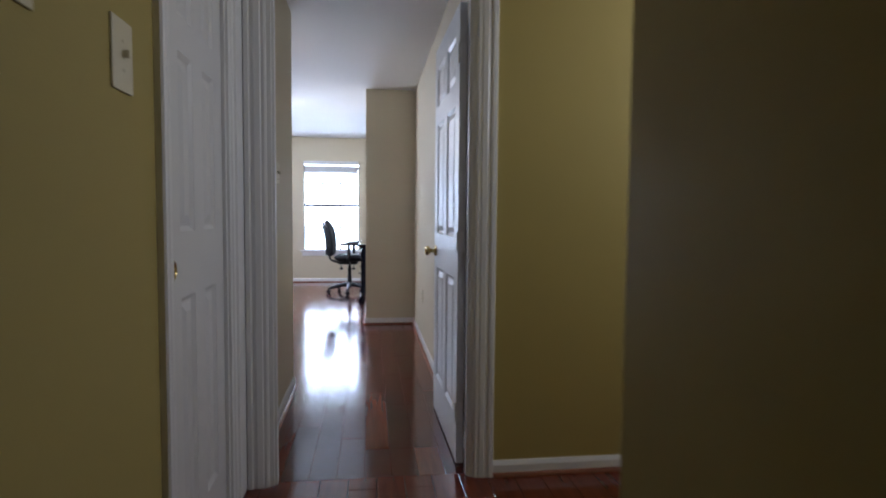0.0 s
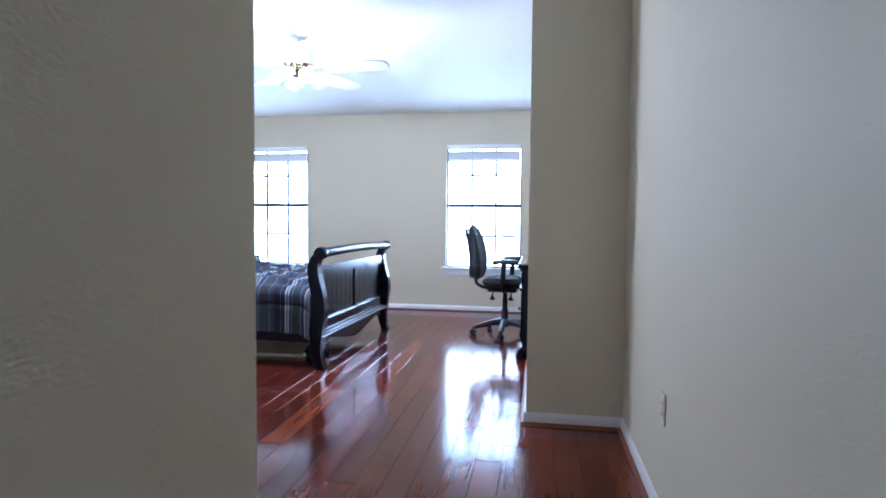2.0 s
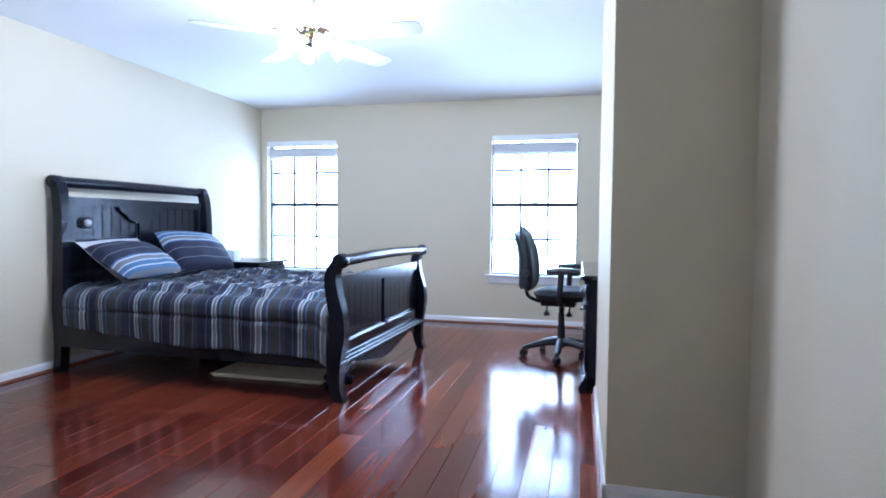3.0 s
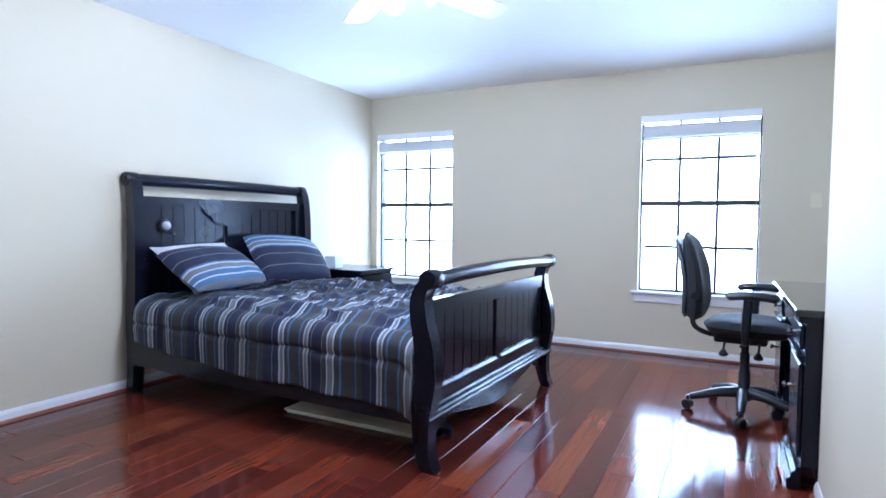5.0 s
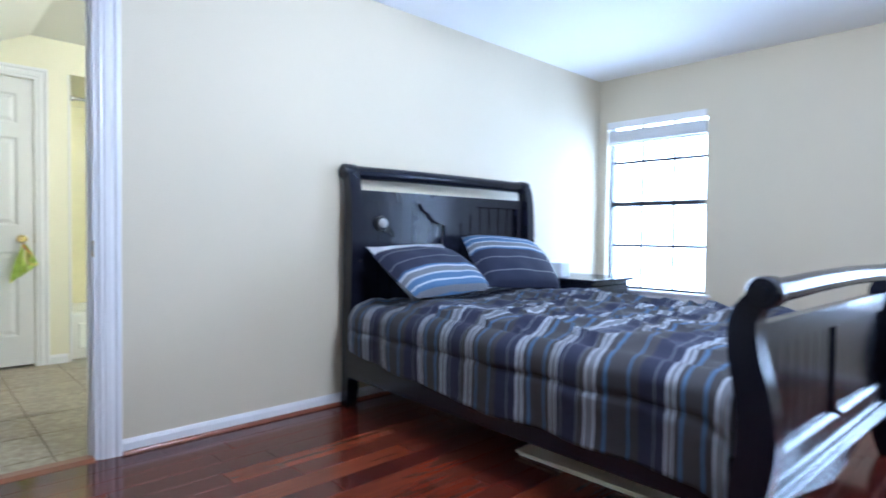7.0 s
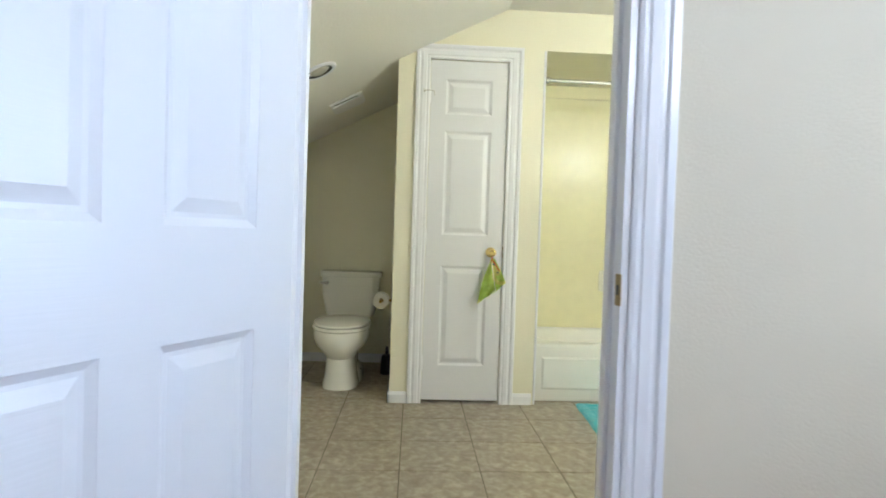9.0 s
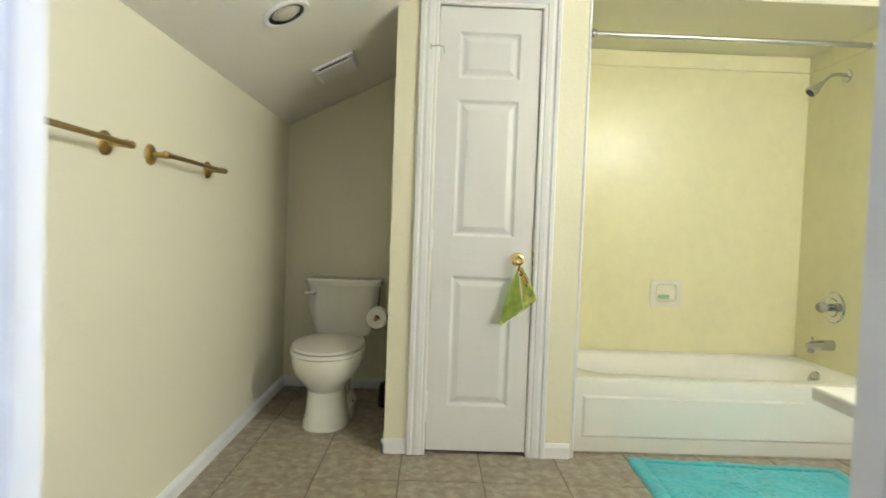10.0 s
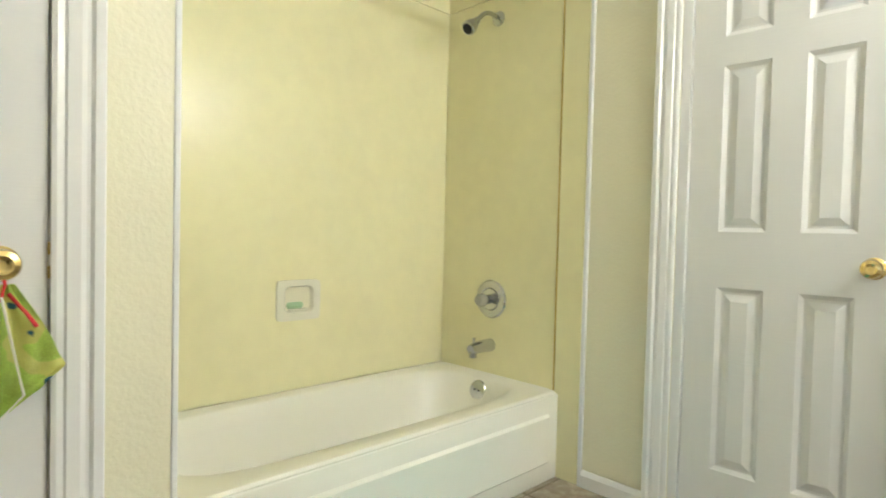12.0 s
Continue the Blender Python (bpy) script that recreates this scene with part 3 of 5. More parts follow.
# hall closet door, shut, in the left hall wall
casing(pose(HXL, 1.878, 0, 0, 0, 90), 0.612, HEAD)
jamb(pose(HXL, 1.878, 0, 0, 0, 90), 0.612, HEAD, W, 0.055)
panel_door("door_1", pose(HXL - 0.012, 1.898, 0, 0, 0, 90), 0.572, 2.03, "closed white six-panel hall closet door with flush brass pull", cup=0.035, lock_z=1.02)
solid("trim", rbox(HXL, 2.49 + CASW + 0.002, 0, HXL + 0.014, HY0 - 0.003, CEILZ, 0.003, 1), WHITE, "white painted corner board beside the door casing", "trim", "structure")
# bedroom door, open against the passage wall
casing(pose(DX0, HY0, 0), DX1 - DX0, HEAD + 0.06)
casing(pose(DX1, HY1, 0, 0, 0, 180), DX1 - DX0, HEAD + 0.06)
jamb(pose(DX0, HY0, 0), DX1 - DX0, HEAD + 0.06, HY1 - HY0, 0.012)
panel_door("door_2", pose(DX1 - 0.022, HY1 + 0.020, 0, 0, 0, 91.0), 0.80, 2.085, "open white six-panel bedroom door with brass knob", knob_x=0.73, hinges=(0.0, 1))
# bathroom door, open into the bedroom
casing(pose(XL, BY0, 0, 0, 0, 90), BY1 - BY0, HEAD)
casing(pose(BX1, BY1, 0, 0, 0, -90), BY1 - BY0, HEAD)
jamb(pose(XL, BY0, 0, 0, 0, 90), BY1 - BY0, HEAD, XL - BX1, 0.045)
panel_door("door_3", pose(XL + 0.020, BY0 - 0.006, 0, 0, 0, -27), 0.72, 2.03, "open white six-panel bathroom door", knob_x=0.655, hinges=(0.0, -1))
# linen closet door and the far bathroom door, both shut
casing(pose(CF, CDY0, 0, 0, 0, 90), CDY1 - CDY0, CDH)
panel_door("door_4", pose(CF - 0.004, CDY0 + 0.003, 0, 0, 0, 90), CDY1 - CDY0 - 0.006, CDH - 0.004, "closed white narrow three-panel linen closet door", columns=1, knob_x=CDY1 - CDY0 - 0.079, knob_ways=(-1,), hinges=(0.0, -1), z0=0.02)
casing(pose(D2X0, TYR, 0), D2X1 - D2X0, HEAD)
solid("trim", boxes((D2X0, TYR + 0.006, 0, D2X0 + 0.033, TYR + 0.10, HEAD), (D2X1 - 0.033, TYR + 0.006, 0, D2X1, TYR + 0.10, HEAD), (D2X0 + 0.033, TYR + 0.006, HEAD - 0.012, D2X1 - 0.033, TYR + 0.10, HEAD)), WHITE, "white painted door jamb", "trim", "structure")
panel_door("door_5", pose(D2X0 + 0.036, TYR + 0.018, 0), D2X1 - D2X0 - 0.072, 2.035, "closed white six-panel bathroom closet door with brass knob", knob_x=D2X1 - D2X0 - 0.072 - 0.062, knob_ways=(-1,))
solid("threshold", slab([(XL + 0.02, 0.0), (XL - 0.005, 0.012), (BX1 + 0.02, 0.012), (BX1 - 0.005, 0.0)], BY1 - BY0 - 0.036, "y", BY0 + 0.018), SHOE, "wooden threshold strip in the bathroom doorway", "threshold", "structure")

# ---- windows ----
def window(name, x0, x1, label):
    w = thing(name, label, "window", pose((x0 + x1) / 2, YF, WZ0), kind="structure")
    a = (x1 - x0) / 2
    H = WZ1 - WZ0
    yg = 0.105
    f = 0.013
    part("window_frame", boxes((-a, yg - 0.03, 0, -a + f, yg + 0.03, H), (a - f, yg - 0.03, 0, a, yg + 0.03, H), (-a + f, yg - 0.03, H - f, a - f, yg + 0.03, H), (-a + f, yg - 0.03, 0, a - f, yg + 0.03, f)), WINMETAL, w)
    part("meeting_rail", rbox(-a + f, yg - 0.025, H * 0.505 - 0.021, a - f, yg + 0.02, H * 0.505 + 0.021, 0.004, 1), WINMETAL, w)
    for i in (1, 2):
        x = -a + f + (2 * a - 2 * f) * i / 3
        for z0, z1 in ((f, H * 0.505 - 0.021), (H * 0.505 + 0.021, H - f)):
            part("muntin", boxes((x - 0.012, yg - 0.016, z0, x + 0.012, yg + 0.008, z1)), WINMETAL, w)
    for z in (H * 0.255, H * 0.757):
        for i in range(3):
            xa, xb = -a + f + (2 * a - 2 * f) * i / 3 + 0.012, -a + f + (2 * a - 2 * f) * (i + 1) / 3 - 0.012
            part("muntin", boxes((xa, yg - 0.013, z - 0.012, xb, yg + 0.009, z + 0.012)), WINMETAL, w)
    for z0, z1, y in ((f, H * 0.505 - 0.021, 0.0), (H * 0.505 + 0.021, H - f, 0.0)):
        p = part("pane", boxes((-a + f, yg - 0.002, z0, a - f, yg + 0.002, z1)), PANE, w)
        p.visible_shadow = False
    part("latch", rbox(-0.03, yg - 0.04, H * 0.505 + 0.018, 0.03, yg - 0.015, H * 0.505 + 0.032, 0.004, 1), WHITE, w, "white sash lock")
    part("window_sill", rbox(-a - 0.055, -0.045, -0.025, a + 0.055, 0.075, 0.0, 0.006, 2), WHITE, w)
    part("apron", rbox(-a - 0.03, -0.018, -0.095, a + 0.03, -0.001, -0.025, 0.005, 2), WHITE, w)
    return w


def blind(x0, x1):
    b = thing("window_blind", "white slatted blind drawn up to the window top", "blind", pose((x0 + x1) / 2, YF, WZ1))
    a = (x1 - x0) / 2 - 0.004
    part("valance", rbox(-a, -0.008, -0.062, a, 0.012, -0.001, 0.004, 2), WHITE, b)
    part("headrail", boxes((-a + 0.01, 0.014, -0.045, a - 0.01, 0.060, -0.002)), VINYL, b)
    sl = mesh_of("slat", rbox(-a + 0.012, 0.012, -0.0018, a - 0.012, 0.062, 0.0018, 0.0008, 1), VINYL)
    for i in range(22):
        s = new("slat", sl)
        s.parent = b
        s.matrix_basis = pose(0, 0, -0.085 - i * 0.0046, random.uniform(-2, 2), 0, 0)
    part("bottom_rail", rbox(-a + 0.012, 0.012, -0.206, a - 0.012, 0.062, -0.190, 0.004, 1), VINYL, b)
    part("cord", tube([(a - 0.035, 0.005, -0.06), (a - 0.03, -0.002, -0.5), (a - 0.02, -0.004, -0.95), (a - 0.01, -0.01, -1.45)], 0.0018, 6), VINYL, b, "thin white pull cord")
    part("cord", tube([(-a + 0.09, 0.012, -0.06), (-a + 0.09, 0.012, -0.30)], 0.0016, 6), VINYL, b)
    return b


for i, (x0, x1) in enumerate(WINDOWS):
    window(f"window_{i + 1}", x0, x1, "double-hung window with dark muntins and white sill")
    blind(x0, x1)
solid("backdrop", boxes((-9, 13.5, -3, 6, 13.55, 7)), glow("hazy_bright_sky", (0.66, 0.83, 1.0), DAY), "bright white haze outside the windows", "backdrop", "structure")
for x0, x1 in WINDOWS:
    lamp("window_sky_light", "AREA", look(((x0 + x1) / 2, YF + 0.20, (WZ0 + WZ1) / 2), ((x0 + x1) / 2, 0, (WZ0 + WZ1) / 2)), WINDAY, (0.80, 0.90, 1.0), (x1 - x0, WZ1 - WZ0))
solid("ground", boxes((-60, YF + 0.3, -3.05, 60, 80, -3.0)), mat("dry_lawn", (0.09, 0.10, 0.05), 0.9, var=0.3, scale=0.8), "lawn below the bedroom windows", "ground", "structure")
# added fill lamp, source unseen: brightens the top of the olive wall
lamp("hall_end_fill", "AREA", look((2.38, 1.95, 2.08), (0, 2.2, 2.08)), HALLFILL, (1.0, 0.95, 0.85), (0.98, 0.54))

# ---- bed ----
def spline(pts, n=6):
    """Points on a smooth line through pts."""
    out = []
    P = [pts[0]] + list(pts) + [pts[-1]]
    for i in range(1, len(P) - 2):
        p0, p1, p2, p3 = P[i - 1], P[i], P[i + 1], P[i + 2]
        for k in range(n):
            t = k / n
            out.append(tuple(0.5 * (2 * b + (c - a) * t + (2 * a - 5 * b + 4 * c - d) * t * t + (3 * b - a - 3 * c + d) * t ** 3) for a, b, c, d in zip(p0, p1, p2, p3)))
    out.append(tuple(pts[-1]))
    return out


def sleigh_post(line, y0, y1, way, scroll):
    """A curved bed post: line of (height, offset, half width); scroll: offset, height, radius."""
    pts = spline(line, 5)
    left = [(way * (o - w), z) for z, o, w in pts]
    right = [(way * (o + w), z) for z, o, w in pts]
    body = slab(left + right[::-1], y1 - y0, "y", y0)
    bmesh.ops.bevel(body, geom=[e for e in body.edges if abs(e.verts[0].co.y - e.verts[1].co.y) < 1e-6], offset=0.006, segments=2, affect="EDGES")
    so, sz, sr = scroll
    disc = moved(lathe([(sr * 0.9, y0 - 0.006), (sr, y0 + 0.004), (sr, y1 - 0.004), (sr * 0.9, y1 + 0.006)], 28, "y"), Matrix.Translation((way * so, 0, sz)))
    eye = moved(lathe([(sr * 0.4, y0 - 0.012), (sr * 0.45, y0 - 0.004), (sr * 0.45, y1 + 0.004), (sr * 0.4, y1 + 0.012)], 20, "y"), Matrix.Translation((way * so, 0, sz)))
    return merge(body, disc, eye)


def grooved(name, y0, y1, z0, z1, x, boards):
    """Tongue-and-groove boards side by side with sunk joints, on a backing panel."""
    back = part(name, boxes((x - 0.006, y0, z0, x + 0.004, y1, z1)), ESPRESSO, BED)
    step = (y1 - y0) / boards
    for i in range(boards):
        part("board", boxes((x + 0.0045, y0 + i * step + 0.0035, z0, x + 0.012, y0 + (i + 1) * step - 0.0035, z1)), ESPRESSO, back)


BED = thing("sleigh_bed", "espresso-stained wooden sleigh bed with panelled headboard", "bed", pose(-3.79, 8.05, 0, 0, 0, -2.1))
BEDPOSE = pose(-3.79, 8.05, 0, 0, 0, -2.1) @ pose(3.80, -8.0, 0)
HB = 0.83
HL = -0.785  # headboard's near end
FX = 2.20   # footboard line from the headboard line
for y in (HL, HB - 0.075):
    part("headboard_post", sleigh_post([(0.0, 0.02, 0.034), (0.12, 0.005, 0.032), (0.30, 0.0, 0.038), (0.45, 0.0, 0.046), (0.70, -0.012, 0.048), (0.95, -0.02, 0.044), (1.16, -0.018, 0.040), (1.30, -0.004, 0.038), (1.37, 0.012, 0.034)], y, y + 0.075, -1, (0.03, 1.372, 0.047)), ESPRESSO, BED, smooth=True)
part("top_roll", tube([(-0.03, HL + 0.05, 1.372), (-0.03, -0.3, 1.376), (-0.03, 0.3, 1.376), (-0.03, HB - 0.05, 1.372)], 0.040, 20), ESPRESSO, BED, smooth=True)
ya, yb = HL + 0.075, HB - 0.075
part("headboard_frame", boxes((-0.01, ya, 1.205, 0.022, yb, 1.268), (-0.01, ya, 0.35, 0.022, ya + 0.07, 1.205), (-0.01, yb - 0.07, 0.35, 0.022, yb, 1.205), (-0.01, ya + 0.07, 0.35, 0.022, yb - 0.07, 0.50)), ESPRESSO, BED)
grooved("headboard_panel", ya + 0.07, -0.035, 0.50, 1.205, -0.018, 7)
grooved("headboard_panel", 0.035, yb - 0.07, 0.50, 1.205, -0.018, 7)
part("headboard_stile", rbox(-0.008, -0.035, 0.50, 0.020, 0.035, 1.205, 0.003, 1), ESPRESSO, BED)
half = [(0.24, 1.207), (0.235, 1.181), (0.215, 1.161), (0.185, 1.151), (0.165, 1.136), (0.15, 1.111), (0.125, 1.096), (0.10, 1.091), (0.08, 1.076), (0.0, 1.076)]
part("headboard_bracket", slab(half + [(-u, v) for u, v in half[::-1][1:]], 0.030, "x", -0.0085), ESPRESSO, BED)
part("night_light", merge(moved(lathe([(0.044, -0.012), (0.046, 0.012), (0.042, 0.022), (0.032, 0.024)], 24, "x"), Matrix.Translation((0.006, -0.545, 1.077)))), BLACKPLASTIC, BED, "black push lamp body on the headboard", True)
part("night_light_lens", moved(lathe([(0.029, 0.0), (0.028, 0.012), (0.020, 0.022), (0.008, 0.026)], 24, "x"), Matrix.Translation((0.030, -0.545, 1.077))), mat("clear_lens", (0.42, 0.43, 0.45), 0.1, var=0.05), BED, "clear plastic lens", True)
for y in (-HB - 0.01, HB - 0.065):
    part("footboard_post", sleigh_post([(0.0, 0.045, 0.036), (0.06, 0.022, 0.034), (0.14, 0.008, 0.040), (0.235, 0.008, 0.046), (0.30, 0.012, 0.052), (0.42, 0.03, 0.052), (0.55, 0.022, 0.048), (0.68, -0.006, 0.042), (0.77, -0.012, 0.038), (0.83, 0.010, 0.036), (0.86, 0.03, 0.03)], y, y + 0.075, 1, (0.04, 0.862, 0.046)), ESPRESSO, BED, smooth=True, m=pose(FX, 0, 0))
part("foot_roll", tube([(FX + 0.045, -HB + 0.05, 0.862), (FX + 0.045, -0.4, 0.872), (FX + 0.045, 0, 0.876), (FX + 0.045, 0.4, 0.872), (FX + 0.045, HB - 0.05, 0.862)], 0.036, 20), ESPRESSO, BED, smooth=True)
ya, yb = -HB + 0.065, HB - 0.065
part("footboard_frame", boxes((FX - 0.02, ya, 0.69, FX + 0.018, yb, 0.765), (FX - 0.02, ya, 0.36, FX + 0.018, ya + 0.05, 0.69), (FX - 0.02, yb - 0.05, 0.36, FX + 0.018, yb, 0.69)), ESPRESSO, BED)
grooved("footboard_panel", ya + 0.05, -0.03, 0.36, 0.69, FX - 0.006, 7)
grooved("footboard_panel", 0.03, yb - 0.05, 0.36, 0.69, FX - 0.006, 7)
part("footboard_stile", rbox(FX - 0.02, -0.03, 0.36, FX + 0.018, 0.03, 0.69, 0.003, 1), ESPRESSO, BED)
part("panel_ledge", slab([(FX - 0.01, 0.345), (FX + 0.030, 0.345), (FX + 0.030, 0.350), (FX + 0.018, 0.363), (FX + 0.008, 0.364), (FX - 0.01, 0.364)], -0.03 - (ya + 0.05), "y", ya + 0.05), ESPRESSO, BED)
part("panel_ledge", slab([(FX - 0.01, 0.345), (FX + 0.030, 0.345), (FX + 0.030, 0.350), (FX + 0.018, 0.363), (FX + 0.008, 0.364), (FX - 0.01, 0.364)], yb - 0.05 - (0.03), "y", 0.03), ESPRESSO, BED)
part("bottom_rail", boxes((FX - 0.02, ya, 0.262, FX + 0.024, yb, 0.345)), ESPRESSO, BED)
part("moulding", slab([(FX, 0.224), (FX + 0.056, 0.224), (FX + 0.062, 0.230), (FX + 0.062, 0.240), (FX + 0.055, 0.246), (FX + 0.052, 0.246), (FX + 0.052, 0.257), (FX + 0.045, 0.263), (FX + 0.034, 0.265), (FX + 0.034, 0.276), (FX + 0.026, 0.283), (FX, 0.286)], 2 * HB + 0.03, "y", -HB - 0.015), ESPRESSO, BED)
sk = [(ya, 0.232), (ya, 0.14), (-0.66, 0.155), (-0.60, 0.185), (-0.55, 0.19), (-0.5, 0.175), (-0.3, 0.14), (-0.1, 0.105), (0.0, 0.10), (0.1, 0.105), (0.3, 0.14), (0.5, 0.175), (0.55, 0.19), (0.60, 0.185), (0.66, 0.155), (yb, 0.14), (yb, 0.232)]
sk = [sk[0]] + spline(sk[1:-1], 4) + [sk[-1]]
part("scalloped_apron", slab(sk, 0.022, "x", FX - 0.004), ESPRESSO, BED)
for y in (-HB + 0.03, HB - 0.06):
    part("side_rail", rbox(0.03, y, 0.19, FX - 0.03, y + 0.03, 0.36, 0.004, 1), ESPRESSO, BED)

# mattress and bedding
solid("mattress", rbox(-3.72, 7.25, 0.30, -1.66, 8.75, 0.56, 0.06, 4), SHEET, "grey-sheeted mattress on the sleigh bed", "mattress", smooth=True, m=BEDPOSE)


def duvet():
    bm = bmesh.new()
    nx, ny = 150, 150
    x0, x1 = -3.70, -1.645
    rows = []
    for i in range(nx + 1):
        u = i / nx
        row = []
        for j in range(ny + 1):
            v = j / ny * 2 - 1                   # across the bed and down both sides
            s = v * (1.075 + 0.035 * math.sin(math.pi * u) + 0.115 * u + 0.03 * noise.noise(Vector((u * 3.5, 2.0 * (v > 0), 5.0))))                         # metres of cloth from the middle line
            flat, drop = 0.74, abs(s) - 0.74
            ruck = noise.fractal(Vector((u * 5, s * 3.2, 0.3)), 0.9, 2.0, 4)
            fold = noise.noise(Vector((u * 11, 4.2, s * 0.6)))
            x = x0 + (x1 - x0) * u
            edge = 0.03 * noise.noise(Vector((u * 4, 1.0, 7.0)))
            if drop <= 0:
                y = s
                crease = 1 - abs(noise.noise(Vector((u * 9 + 0.6 * ruck, s * 4.5 + 0.8 * ruck, 2.0)))) * 3.2
                z = 0.640 + 0.036 * ruck + 0.030 * max(0, crease) ** 2 * min(1, u * 4) * (0.5 + 0.8 * math.exp(-((u - 0.5) / 0.3) ** 2))
                z -= 0.03 * max(0, (abs(s) - 0.60) / 0.14) ** 2
            else:
                bend = min(1.0, drop / 0.14)
                a = bend * math.pi / 2
                y = math.copysign(flat + 0.085 * math.sin(a) + 0.030 * fold * min(1, drop / 0.1) + 0.012 * ruck, s)
                z = 0.613 - 0.085 * (1 - math.cos(a)) - max(0, drop - 0.13) * (0.86 + edge) + 0.014 * ruck * (1 - bend)
                # a sewn quilt line along the side
                seam = math.exp(-((drop - 0.20) / 0.012) ** 2)
                y -= math.copysign(0.012 * seam, s)
            if u > 0.965:
                z -= (u - 0.965) * 1.4
            x += 0.03 * noise.noise(Vector((u * 3, s * 2.0, 9.0))) * (1 if 0.03 < u < 0.97 else 0)
            row.append(bm.verts.new((x, 8.0 + y, z)))
        rows.append(row)
    for a, b in zip(rows, rows[1:]):
        for j in range(ny):
            bm.faces.new((a[j], a[j + 1], b[j + 1], b[j]))
    ob = solid("duvet", bm, DUVET, "rumpled charcoal and navy striped duvet over the bed", "duvet", smooth=True, m=BEDPOSE)
    mod = ob.modifiers.new("thickness", "SOLIDIFY")
    mod.thickness, mod.offset = 0.018, -1
    return ob


duvet()


def pillow(m, label, w=0.66, h=0.46, t=0.15):
    """A soft pillow in a striped sham; local x across, y up its face, z out."""
    p = thing("pillow", label, "pillow", m, "pillows on the bed")
    n = 26
    for name, side, material, s, dz in (("sham", 1, SHAM, 1.0, 0.0), ("sham_back", -1, SHAM, 1.0, 0.0)):
        bm = bmesh.new()
        g = []
        for i in range(n + 1):
            row = []
            for j in range(n + 1):
                u, v = 2 * i / n - 1, 2 * j / n - 1
                puff = max(0, (1 - u * u)) ** 0.36 * max(0, (1 - v * v)) ** 0.36
                ear = 1 - 0.055 * (1 - abs(u) ** 3) * abs(v) ** 4
                ear2 = 1 - 0.06 * (1 - abs(v) ** 3) * abs(u) ** 4
                wr = 0.012 * noise.noise(Vector((u * 2.5, v * 2.5, 3.0 * side + w)))
                row.append(bm.verts.new((u * w / 2 * ear2 * math.sqrt(1 - 0.16 * v * v), v * h / 2 * ear * math.sqrt(1 - 0.16 * u * u), side * (t * (0.5 if side > 0 else 0.22) * puff + wr * puff))))
            g.append(row)
        for a, b in zip(g, g[1:]):
            for j in range(n):
                bm.faces.new((a[j], a[j + 1], b[j + 1], b[j]))
        part(name, bm, material, p, "", True)
    return p


def cushion(nx, ny, f):
    """A closed soft body from f(u, v, side) with u and v from -1 to 1."""
    bm = bmesh.new()
    g = {}
    for s in (1, -1):
        for i in range(nx + 1):
            for j in range(ny + 1):
                rim = i in (0, nx) or j in (0, ny)
                if s < 0 and rim:
                    g[s, i, j] = g[1, i, j]
                else:
                    g[s, i, j] = bm.verts.new(f(2 * i / nx - 1, 2 * j / ny - 1, 0 if rim else s))
        for i in range(nx):
            for j in range(ny):
                q = (g[s, i, j], g[s, i + 1, j], g[s, i + 1, j + 1], g[s, i, j + 1])
                bm.faces.new(q if s > 0 else q[::-1])
    return bm


def lean(x, y, z, tilt, yaw, roll=0):
    """Pose of a pillow leaning against the headboard: its face looks to +x and up."""
    return Matrix.Translation((x, y, z)) @ Euler((0, 0, radians(yaw))).to_matrix().to_4x4() @ Euler((radians(tilt), 0, 0)).to_matrix().to_4x4() @ pose(0, 0, 0, 0, 0, roll)


pillow(lean(-3.47, 7.635, 0.792, 32, 96, 1), "striped navy pillow leaning on another against the headboard", 0.72, 0.44, 0.20)
pillow(lean(-3.50, 8.38, 0.825, 46, 86, 175), "striped blue-grey pillow leaning on the headboard", 0.72, 0.46, 0.20)
under = thing("pillow", "pale grey pillow under a striped one by the headboard", "pillow", lean(-3.585, 7.70, 0.80, 38, 95, 2), "pillows on the bed")
part("pillowcase", cushion(20, 16, lambda u, v, s: (0.335 * u * (1 - 0.05 * (1 - abs(v) ** 3) * abs(u) ** 4), 0.235 * v * (1 - 0.05 * (1 - abs(u) ** 3) * abs(v) ** 4), s * 0.06 * (max(0, 1 - u * u) * max(0, 1 - v * v)) ** 0.4)), SHEET, under, smooth=True)

# under the bed
ubox = thing("storage_box", "flat cream storage box on the floor under the bed", "box", pose(-2.27, 7.74, 0))
part("box_body", rbox(-0.42, -0.28, 0.0, 0.42, 0.28, 0.012, 0.004, 2), CREAM, ubox)
part("box_lid", rbox(-0.43, -0.29, 0.013, 0.43, 0.29, 0.026, 0.004, 2), CREAM, ubox)


